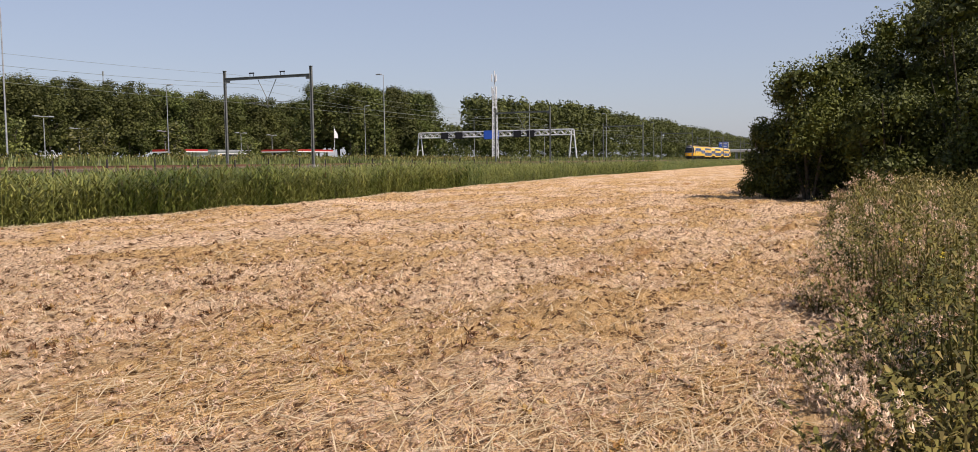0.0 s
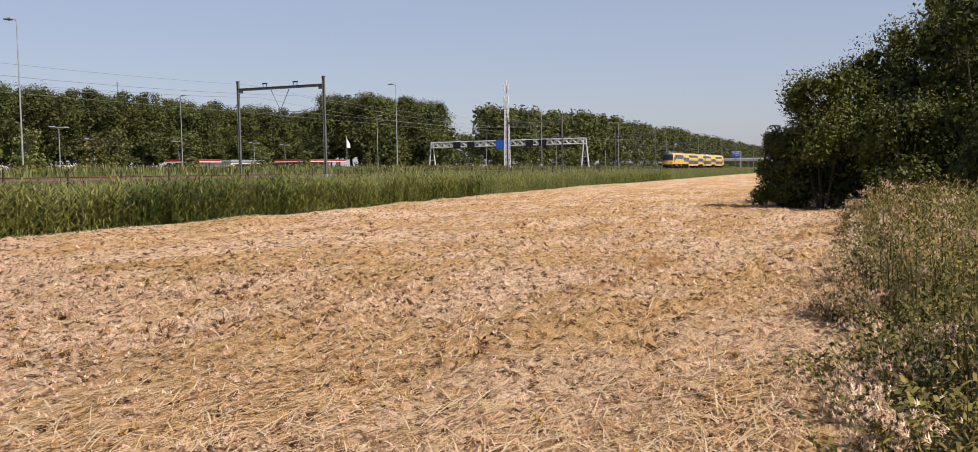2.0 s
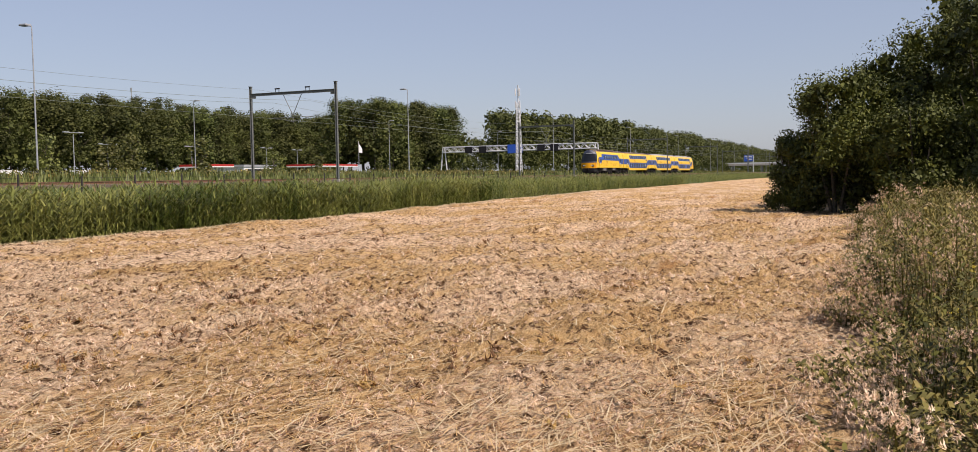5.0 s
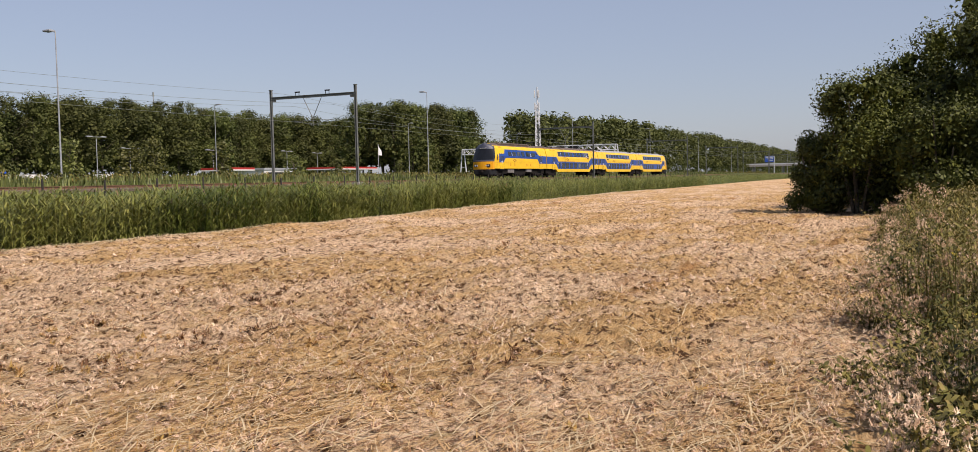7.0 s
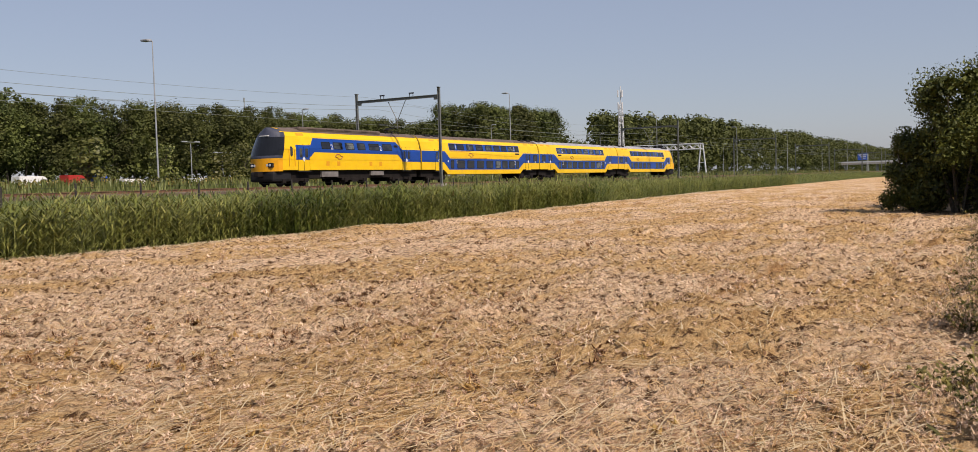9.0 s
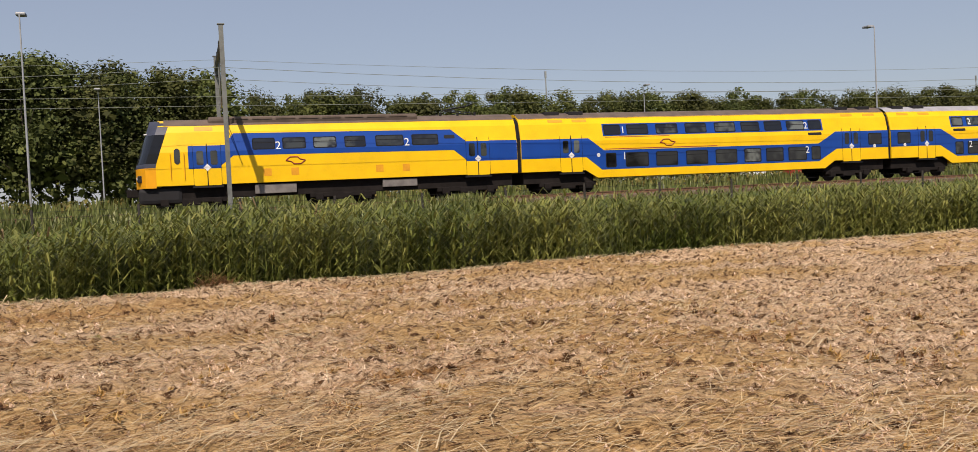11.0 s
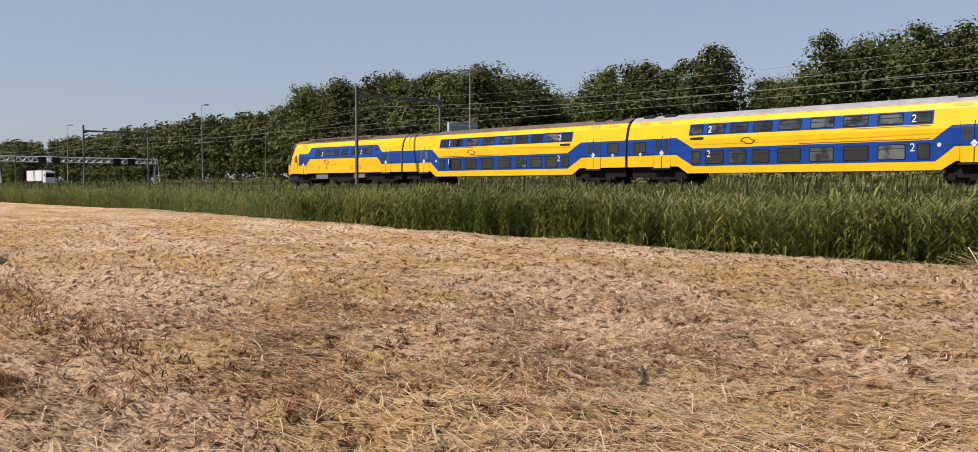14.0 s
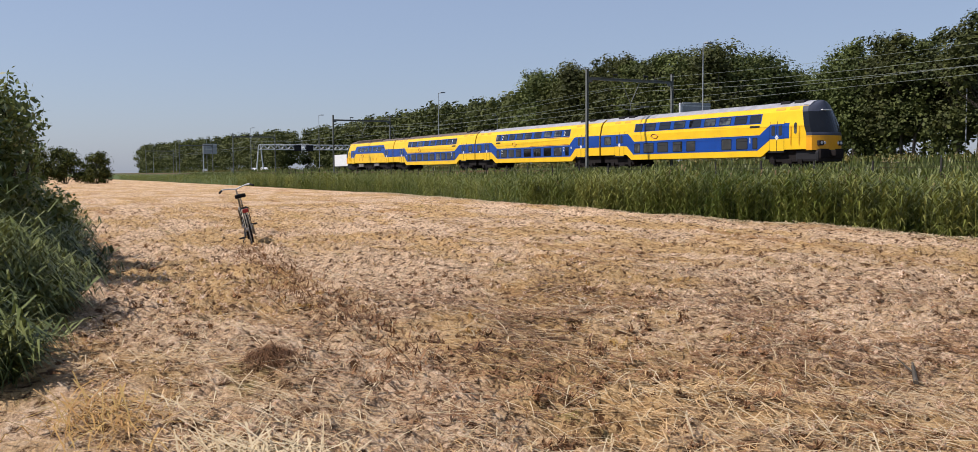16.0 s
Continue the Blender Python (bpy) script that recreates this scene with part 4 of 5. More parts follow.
def t_lamp(x, y, h):
    g = empty("car_park_lamp", pose(x, y, ROAD_Z))
    part("pole", rod((0, 0, 0), (0, 0, h), 0.09, 0.06, 8), M_LAMP_POLE, g)
    part("cross_arm", rod((-1.3, 0, h + 0.25), (1.3, 0, h + 0.25), 0.05, seg=6), M_LAMP_POLE, g)
    for s in (-1, 1):
        part("lamp_head", boxm(s * 1.5 - 0.55, s * 1.5 + 0.55, -0.2, 0.2, h + 0.2, h + 0.4, bevel=0.05), M_LAMP_POLE, g)
    return tagged(g, "pale double-headed car park lamp post", "street lamp", "car park lamps")


t_lamp(115.7, 125, 8.0)
for x, y, h in ((148, 128, 6.5), (178, 132, 7), (196, 136, 7), (128, 130, 6.5)):
    t_lamp(x, y, h)


def flag():
    g = empty("flag", pose(196, 118, ROAD_Z))
    part("pole", rod((0, 0, 0), (0, 0, 9.0), 0.06, 0.04, 8), M_LIGHT_STEEL, g)
    bm = bmesh.new()
    prev = None
    for i in range(7):
        x = 0.05 + i * 0.28
        y = 0.12 * math.sin(i * 1.1)
        cur = (bm.verts.new((x, y, 8.8 - 0.35 * i)), bm.verts.new((x, y, 6.2 - 0.02 * i)))
        if prev:
            bm.faces.new((prev[0], cur[0], cur[1], prev[1]))
        prev = cur
    ob = part("cloth", bm, M_WHITE, g)
    so = ob.modifiers.new("thick", "SOLIDIFY")
    so.thickness = 0.02
    tagged(g, "white advertising flag on a thin pole", "flag")


flag()


# ---- vegetation ----
def inner_leaves(c, r, per, g, stretch=1.0):
    """Broad shaded leaves that close the inside of a crown."""
    k = np.repeat(np.arange(len(c)), per)
    p = c[k] + rand_dirs(len(k), g) * (r[k] * 0.6 * g.random(len(k)) ** 0.5)[:, None] * [1, 1, stretch]
    u = rand_dirs(len(k), g)
    v = np.cross(u, rand_dirs(len(k), g))
    s_ = (r[k] * g.uniform(0.14, 0.26, len(k)))[:, None]
    return leaf_quads(p, u * s_, v * s_)


def crown_mesh(name, g, h, r, n_lobes, n_leaf, size, pointed):
    """Lobed crown from clear stem to tip: leafy shells round uneven cores."""
    z = np.sort(g.uniform(0.22, 0.95, n_lobes))
    env = np.interp(z, [0.15, 0.3, 0.6, 0.85, 1.0], [0.6, 0.95, 1.0, 0.8 if not pointed else 0.5, 0.4 if not pointed else 0.15])
    a = g.uniform(0, 2 * np.pi, n_lobes)
    d = env * r * g.uniform(0.2, 0.8, n_lobes)
    c = np.stack([d * np.cos(a), d * np.sin(a), z * h], 1)
    lr = r * env * g.uniform(0.28, 0.5, n_lobes) + 0.35
    v1, q1 = inner_leaves(c, lr, 26, g, 1.4)
    k = g.integers(0, n_lobes, n_leaf)
    n = rand_dirs(n_leaf, g)
    n[:, 2] = np.abs(n[:, 2]) * 0.9 + n[:, 2] * 0.1
    p = c[k] + n * lr[k][:, None] * (1.18 - 0.75 * g.random((n_leaf, 1)) ** 2) * np.array([1, 1, 1.45])
    top = g.random(n_leaf) < 0.05
    p[top, 2] += g.uniform(0.1, 0.5, top.sum())
    u = rand_dirs(n_leaf, g)
    u = u - n * (u * n).sum(1, keepdims=True) * 0.6
    v = np.cross(u, n + rand_dirs(n_leaf, g) * 0.6)
    s = size * g.uniform(0.6, 1.3, (n_leaf, 1))
    v2, q2 = leaf_quads(p, u * s, v * s * 0.7)
    verts = np.concatenate([v1, v2])
    verts[:, 2] *= h / np.quantile(verts[:, 2], 0.997)
    return np_mesh(name, verts, np.concatenate([q1, q2 + len(v1)]))


def trunk_mesh(name, g, h, r):
    bm = bmesh.new()
    pts = [Vector((0, 0, -0.4))]
    for i in range(1, 6):
        pts.append(Vector((g.normal() * 0.12, g.normal() * 0.12, h * 0.8 * i / 5)))
    for i, (a, b) in enumerate(zip(pts[:-1], pts[1:])):
        add_rod(bm, a, b, r * (1 - i * 0.17), r * (1 - (i + 1) * 0.17), 7)
    for i in range(6):
        z = h * g.uniform(0.2, 0.65)
        ang = g.uniform(0, 6.28)
        ln = h * 0.16
        add_rod(bm, (0, 0, z), (ln * math.cos(ang), ln * math.sin(ang), z + ln * 1.1), r * 0.35, r * 0.1, 5)
    me = bpy.data.meshes.new(name)
    bm.to_mesh(me)
    bm.free()
    return me


def tree_kind(seed, h, r, n_lobes, n_leaf, size, pointed, label, leaf=M_TREE):
    g = np.random.default_rng(seed)
    t = empty("tree")
    np_object("trunk", trunk_mesh("trunk", g, h, 0.22), M_BARK, t)
    np_object("crown", crown_mesh("crown", g, h, r, n_lobes, n_leaf, size, pointed), leaf, t)
    return tagged(t, label, "tree", "roadside woods")


POPLAR = "tall green poplar in the woods behind the motorway"
NEAR_KINDS = [tree_kind(20 + i, 20, 3.9 + 0.3 * i, 46, 3900, 0.2, i % 2 == 0, POPLAR) for i in range(5)]
FAR_KINDS = [crown_mesh("crown", np.random.default_rng(40 + i), 20, 4.8, 18, 620, 0.5, False) for i in range(3)]
SMALL_KINDS = [tree_kind(60 + i, 8, 2.5, 14, 700, 0.26, False, "small rounded green tree by the filling station", M_SMALL_TREE) for i in range(2)]
used = set()


def plant(kinds, x, y, h, g, z=ROAD_Z):
    k = kinds[int(g.integers(0, len(kinds)))]
    s = h / (8 if kinds is SMALL_KINDS else 20)
    m = pose(x, y, z - 0.1, 0, 0, g.uniform(0, 360))
    if k.name not in used:
        used.add(k.name)
        k.matrix_basis = m @ Matrix.Diagonal((s, s, s, 1))
        return
    c = copy_thing(k, m)
    f = s * g.uniform(1.15, 1.35)
    c.scale = (f * g.uniform(0.9, 1.15), f * g.uniform(0.9, 1.15), s)


# each stretch of wood: start, end, heights, number along, rows, kinds
WOODS = [
    ((12, 153), (132, 153), (19.4, 17.4), 34, 2, NEAR_KINDS),
    ((132, 150), (242, 154), (18.0, 18.6), 31, 2, NEAR_KINDS),
    ((205, 119), (246, 115), (20.5, 20.5), 10, 3, NEAR_KINDS),
    ((284, 114), (420, 112), (23, 26), 26, 2, FAR_KINDS),
    ((300, 170), (470, 190), (19, 20), 20, 1, FAR_KINDS),
    ((420, 112), (1150, 116), (26, 25), 84, 1, FAR_KINDS),
    ((3, 118), (-24, 110), (17.2, 18.4), 9, 2, NEAR_KINDS),
    ((-24, 107), (-55, 104), (18.0, 18.2), 10, 2, NEAR_KINDS),
    ((-56, 116), (-78, 126), (16.2, 16.2), 8, 2, NEAR_KINDS),
    ((-74, 107), (-98, 111), (18.4, 18.4), 7, 2, NEAR_KINDS),
    ((-98, 122), (-130, 118), (17.2, 17.2), 8, 2, NEAR_KINDS),
    ((-114, 101), (-168, 99), (20, 21), 13, 3, NEAR_KINDS),
    ((-172, 118), (-402, 121), (22, 20), 46, 2, FAR_KINDS),
    ((-387, 105), (-460, 107), (18.6, 20), 16, 2, FAR_KINDS),
    ((-460, 107), (-950, 120), (20, 27.5), 60, 1, FAR_KINDS),
    ((-320, 150), (-520, 168), (20, 21), 24, 1, FAR_KINDS),
]
gt = np.random.default_rng(11)
far_v, far_q, far_t, far_n = [], [], [], 0
far_parts = []
for me in FAR_KINDS:
    v = np.empty(len(me.vertices) * 3, np.float32)
    me.vertices.foreach_get("co", v)
    q = np.array([p.vertices[:] for p in me.polygons if p.loop_total == 4])
    t3 = np.zeros((0, 3), int)
    far_parts.append((v.reshape(-1, 3), q, t3))
for (xa, ya), (xb, yb), (ha, hb), n, rows, kinds in WOODS:
    for r_ in range(rows):
        for i in range(n):
            f = (i + gt.uniform(-0.3, 0.3) + 0.5 * (r_ % 2)) / max(1, n - 1)
            x, y = xa + (xb - xa) * f, ya + (yb - ya) * f + r_ * 6 + gt.uniform(-1.2, 1.2)
            h = (ha + (hb - ha) * f) * gt.uniform(0.92, 1.04)
            if kinds is NEAR_KINDS:
                plant(kinds, x, y, h, gt)
                continue
            v, q, t3 = far_parts[int(gt.integers(0, 3))]
            a = gt.uniform(0, 6.28)
            m = np.array([[math.cos(a), -math.sin(a), 0], [math.sin(a), math.cos(a), 0], [0, 0, 1]])
            far_v.append(v @ m.T * (h / 20) * [1.1, 1.1, 1] + [x, y, ROAD_Z - 0.8])
            far_q.append(q + far_n)
            far_t.append(t3 + far_n)
            far_n += len(v)
tagged(np_object("far_woods", np_mesh("far_woods", np.concatenate(far_v), np.concatenate(far_q), np.concatenate(far_t)), M_TREE), "long belts of dark green broadleaf woods along the motorway", "woods", kind="stuff")
for x, y, h in ((96, 109, 7), (111, 108, 7.5), (127, 108, 7.5), (149, 109, 5.5), (167, 110, 5), (192, 110, 5), (85, 112, 8), (118, 120, 7), (210, 112, 6)):
    plant(SMALL_KINDS, x, y, h, gt)


def undergrowth():
    """Low scrub closing the foot of the woods."""
    g = np.random.default_rng(5)
    cs = []
    for (xa, ya), (xb, yb), _, n, rows, _k in WOODS:
        m = n * 13
        f = g.random(m)
        cs.append(np.stack([xa + (xb - xa) * f, ya + (yb - ya) * f - 3 + g.uniform(0, 7, m), ROAD_Z + g.random(m) ** 1.4 * 6.5], 1))
    c = np.concatenate(cs)
    r = g.uniform(1.1, 2.3, len(c))
    v1, q1 = inner_leaves(c, r, 14, g)
    k = np.repeat(np.arange(len(c)), 26)
    n = rand_dirs(len(k), g)
    n[:, 2] = np.abs(n[:, 2])
    p = c[k] + n * r[k][:, None] * g.uniform(0.7, 1.15, (len(k), 1))
    u = rand_dirs(len(k), g)
    v = np.cross(u, n)
    s = g.uniform(0.2, 0.42, (len(k), 1))
    v2, q2 = leaf_quads(p, u * s, v * s * 0.7)
    ob = np_object("undergrowth", np_mesh("undergrowth", np.concatenate([v1, v2]), np.concatenate([q1, q2 + len(v1)])), M_TREE)
    tagged(ob, "dark green scrub along the foot of the woods", "undergrowth", kind="stuff")


undergrowth()


def verge_scrub():
    """Low bushes and tall weeds between the railway and the motorway."""
    g = np.random.default_rng(6)
    m = 1500
    x = np.concatenate([g.uniform(-150, 160, 1000), g.uniform(-420, 480, 500)])
    r = g.uniform(0.5, 1.0, m)
    c = np.stack([x, g.uniform(60.5, 65.2, m), ROAD_Z + g.uniform(-0.1, 0.25, m)], 1)
    v1, q1 = inner_leaves(c, r, 6, g, 0.8)
    k = np.repeat(np.arange(m), 36)
    n = rand_dirs(len(k), g)
    n[:, 2] = np.abs(n[:, 2])
    p = c[k] + n * r[k][:, None] * g.uniform(0.6, 1.15, (len(k), 1)) * [1, 1, 0.85]
    u = rand_dirs(len(k), g)
    v = np.cross(u, n)
    s_ = g.uniform(0.08, 0.2, (len(k), 1))
    v2, q2 = leaf_quads(p, u * s_, v * s_ * 0.6)
    tagged(np_object("verge_scrub", np_mesh("verge_scrub", np.concatenate([v1, v2]), np.concatenate([q1, q2 + len(v1)])), M_WEED), "low green scrub between the railway and the motorway", "scrub", kind="stuff")


verge_scrub()


def reeds():
    """Leafy reed stalks in uneven clumps; the leaves arch over with the wind."""
    g = np.random.default_rng(3)
    n = 40000
    x = np.concatenate([g.uniform(-35, 50, int(n * 0.52)), g.uniform(-110, 130, int(n * 0.33)), g.uniform(-260, 330, n - int(n * 0.52) - int(n * 0.33))])
    dep = np.where(g.random(n) < 0.62, g.random(n) ** 1.4 * 4.0, g.uniform(0, 17, n))
    dep = dep + 0.35 * value_noise(x, 0 * x, 1.3, 8)
    y = np.minimum(edge_y(x) + dep, 39.5)
    keep = value_noise(x, y, 0.9, 9) + 0.6 * value_noise(x, y, 0.4, 10) > g.uniform(0.25, 0.75, n)
    x, y = x[keep], y[keep]
    n = len(x)
    z = ground_z(x, y)
    tall = value_noise(x, y, 2.6, 11) + 0.6 * value_noise(x, y, 0.8, 12)
    h = (g.uniform(1.05, 1.5, n) + 0.32 * (tall - 0.6)) * np.interp(y - edge_y(x), [0, 0.4, 3, 6, 18], [0.8, 0.98, 1.0, 0.86, 0.72])
    base = np.stack([x, y, z - 0.05], 1)
    lean = np.stack([g.normal(0.12, 0.16, n), g.normal(-0.05, 0.16, n), np.zeros(n)], 1) * h[:, None]
    top = base + lean + np.stack([0 * h, 0 * h, h], 1)
    mid = base + lean * 0.35 + np.stack([0 * h, 0 * h, h * 0.5], 1)
    V, Q, T3 = [], [], []
    off = 0

    def put(v, q, t):
        nonlocal off
        V.append(v), Q.append(q + off), T3.append(t + off)
        off += len(v)

    put(*blades(base, mid, top, np.full(n, 0.013)))
    for j in range(8):
        f = np.clip((j + g.random(n)) / 8 * 0.94 + 0.06, 0, 1)[:, None]
        p0 = np.where(f < 0.5, base + (mid - base) * f * 2, mid + (top - mid) * (f * 2 - 1))
        a = np.where(g.random(n) < 0.5, g.normal(0.2, 0.7, n), g.uniform(0, 2 * np.pi, n))
        ln = g.uniform(0.2, 0.42, n)
        out = np.stack([np.cos(a), np.sin(a), np.zeros(n)], 1) * ln[:, None]
        p1 = p0 + out * 0.5 + np.stack([0 * a, 0 * a, ln * 0.42], 1)
        p2 = p0 + out * 1.05 + np.stack([0 * a, 0 * a, ln * g.uniform(-0.25, 0.6, n)], 1)
        put(*blades(p0, p1, p2, g.uniform(0.026, 0.05, n)))
    ob = np_object("reeds", np_mesh("reeds", np.concatenate(V), np.concatenate(Q), np.concatenate(T3)), M_REED)
    tagged(ob, "dense belt of tall green reeds along the ditch", "reeds", kind="stuff")
    k = g.choice(n, 900, replace=False)
    p0 = top[k]
    a = g.uniform(0, 6.28, len(k))
    p2 = p0 + np.stack([0.13 * np.cos(a), 0.13 * np.sin(a), g.uniform(0.06, 0.18, len(k))], 1)
    v, q, t = blades(p0 - [0, 0, 0.05], (p0 + p2) / 2 + [0, 0, 0.05], p2, np.full(len(k), 0.04))
    tagged(np_object("reed_plumes", np_mesh("reed_plumes", v, q, t), M_REED_DRY), "brownish reed plumes above the green leaves", "reeds", kind="stuff")


reeds()


def bank_grass():
    """Rough grass on the railway bank and the verge behind it."""
    g = np.random.default_rng(4)
    n = 34000
    x = np.concatenate([g.uniform(-80, 110, n // 2), g.uniform(-260, 340, n - n // 2)])
    y = np.where(g.random(n) < 0.55, g.uniform(37, 43.6, n), g.uniform(54.3, 64.5, n))
    z = ground_z(x, y)
    h = np.where(y > 50, g.uniform(0.4, 1.0, n), g.uniform(0.25, 0.75, n) * np.interp(x, [8, 18, 60, 80], [1, 0.6, 0.6, 0.9]))
    base = np.stack([x, y, z - 0.02], 1)
    top = base + np.stack([g.normal(0.05, 0.14, n), g.normal(0, 0.12, n), h], 1)
    mid = (base + top) / 2 + np.stack([0 * h, 0 * h, h * 0.1], 1)
    v, q, t = blades(base, mid, top, np.where(y > 50, 0.12, g.uniform(0.03, 0.07, n)))
    # taller weeds at the shoulder of the ballast
    m = 15000
    x = np.concatenate([g.uniform(-70, 14, m * 2 // 3), g.uniform(-240, 14, m - m * 2 // 3)])
    y = g.uniform(40.8, 44.4, m)
    base = np.stack([x, y, ground_z(x, y) - 0.02], 1)
    h = g.uniform(0.25, 0.62, m) * (0.75 + 0.5 * value_noise(x, y, 2.2, 31))
    top = base + np.stack([g.normal(0.06, 0.2, m), g.normal(0, 0.16, m), h], 1)
    v_, q_, t_ = blades(base, (base + top) / 2 + np.stack([0 * h, 0 * h, h * 0.15], 1), top, g.uniform(0.04, 0.09, m))
    v, q, t = np.concatenate([v, v_]), np.concatenate([q, q_ + len(v)]), np.concatenate([t, t_ + len(v)])
    tagged(np_object("bank_grass", np_mesh("bank_grass", v, q, t), M_BLADE), "rough green grass on the railway bank", "grass", kind="stuff")


bank_grass()


def near_points(n, g, x0, x1, y0):
    """Points on the meadow, thinning out with the distance from the viewer."""
    r = 3.2 * np.exp(g.random(n) * math.log(60 / 3.2))
    a = g.uniform(-0.05, math.pi + 0.05, n)
    x, y = r * np.cos(a), r * np.sin(a)
    ok = (x > x0) & (x < x1) & (y > y0 + 0.0 * x) & (y < edge_y(x) + 0.2)
    return x[ok], y[ok]


def hay():
    g = np.random.default_rng(8)

    def lying(n, l0, l1, w0, w1, lift, mat, name, label, extra=None):
        x, y = near_points(n, g, -60, 80, 0.3)
        sparse = value_noise(x * 0.45 + y * 0.12, y, 1.3, 21) + 0.4 * value_noise(x, y, 0.5, 22) < g.normal(0.75, 0.16, len(x))
        sparse &= g.random(len(x)) < 0.75
        x, y = x[~sparse], y[~sparse]
        if extra is not None:
            x, y = np.concatenate([x, extra[0]]), np.concatenate([y, extra[1]])
        m = len(x)
        r = np.hypot(x, y)
        z = ground_z(x, y) + g.uniform(0.0, lift, m)
        ln = g.uniform(l0, l1, m) / 2
        a = g.normal(0.12, 0.7, m) + 0.4 * np.sin(x * 0.7 + y * 0.4)
        d = np.stack([np.cos(a) * ln, np.sin(a) * ln, g.normal(0, 0.07, m) * ln], 1)
        c = np.stack([x, y, z], 1)
        w = g.uniform(w0, w1, m) * np.clip(r / 7, 1, 3.5)
        v, q, t = blades(c - d, c + np.stack([0 * x, 0 * x, ln * g.uniform(0.0, 0.12, m)], 1), c + d, w)
        tagged(np_object(name, np_mesh(name, v, q, t), mat), label, "hay", kind="stuff")

    ex = g.uniform(-60, 90, 16000)
    lying(130000, 0.05, 0.28, 0.0035, 0.0075, 0.06, M_STRAW, "cut_straw", "loose golden straw lying on the mown meadow")
    lying(36000, 0.2, 0.6, 0.004, 0.009, 0.05, M_STRAW_PALE, "pale_straw", "long pale reed straw lying in swaths", (ex, edge_y(ex) - np.abs(g.normal(0.55, 0.4, 16000))))
    fine_x, fine_y = near_points(60000, g, -14, 16, 0.3)
    sel = np.hypot(fine_x, fine_y) < 13
    fine_x, fine_y = fine_x[sel], fine_y[sel]
    lying(10, 0.03, 0.12, 0.003, 0.006, 0.04, M_STRAW, "short_straw", "short broken straw on the mown meadow", (fine_x, fine_y))
    wx, wy = g.normal(-6.5, 2.2, 22000), g.normal(4.8, 2.2, 22000)
    sel = (wy > 1.2) & (np.sin(wx * 1.9 + wy) * np.sin(wy * 1.6) > -0.2)
    lying(32000, 0.04, 0.18, 0.006, 0.014, 0.05, M_DEAD, "dead_weeds", "dry brown weed scraps among the hay", (wx[sel], wy[sel]))
    x, y = near_points(56000, g, -50, 60, 0.4)
    keep = np.sin(x * 0.45 + 1.5 * np.sin(y * 0.35)) * np.sin(y * 0.8 + 0.7 * np.sin(x * 0.4)) + g.normal(0, 0.35, len(x)) + np.clip(x * 0.06, -0.2, 0.4) > -0.15
    keep &= clods(x, y) > g.normal(0.004, 0.012, len(x))
    keep &= (np.hypot(x, y) < 13) | (g.random(len(x)) < 0.4)
    x, y = x[keep], y[keep]
    r = np.hypot(x, y)
    v, q, t = tufts(np.stack([x, y, ground_z(x, y) + 0.012], 1), g.uniform(0.022, 0.05, len(x)) * np.clip(r / 8, 0.9, 2.0), 12, g, 0.6)
    tagged(np_object("thistle_down", np_mesh("thistle_down", v, q, t), M_FLUFF), "pinkish tufts of thistle down scattered over the hay", "thistle down", kind="stuff")
    x, y = near_points(70000, g, -50, 60, 0.4)
    keep = np.sin(x * 0.6 + 2 + np.sin(y * 0.9)) * np.sin(y * 0.9 + np.sin(x * 0.3)) + g.normal(0, 0.3, len(x)) > 0.35
    x, y = x[keep], y[keep]
    m = len(x)
    h = g.uniform(0.02, 0.075, m)
    base = np.stack([x, y, ground_z(x, y) - 0.01], 1)
    top = base + np.stack([g.normal(0.03, 0.06, m), g.normal(0, 0.06, m), h], 1)
    v, q, t = blades(base, (base + top) / 2, top, g.uniform(0.003, 0.007, m) * np.clip(np.hypot(x, y) / 8, 1, 3))
    tagged(np_object("stubble", np_mesh("stubble", v, q, t), M_STUBBLE), "short golden and green stubble in patches", "stubble", kind="stuff")


hay()


def rut():
    """A line of brown regrowth along an old wheel rut."""
    g = np.random.default_rng(17)
    n = 2000
    f = g.random(n)
    x = np.interp(f, [0, 0.45, 0.75, 1], [-18.0, -11.5, -9.0, -6.0])
    y = np.interp(f, [0, 0.45, 0.75, 1], [4.0, 3.05, 2.8, 2.45])
    x, y = x + g.normal(0, 0.15, n), y + g.normal(0, 0.24, n) + 0.12 * np.sin(x * 1.3)
    base = np.stack([x, y, ground_z(x, y)], 1)
    top = base + np.stack([g.normal(0, 0.07, n), g.normal(0, 0.07, n), g.uniform(0.02, 0.09, n)], 1)
    v, q, t = blades(base, (base + top) / 2, top, g.uniform(0.008, 0.02, n))
    tagged(np_object("rut_weeds", np_mesh("rut_weeds", v, q, t), M_DEAD), "brown dead weeds along an old wheel rut", "weeds", kind="stuff")


rut()


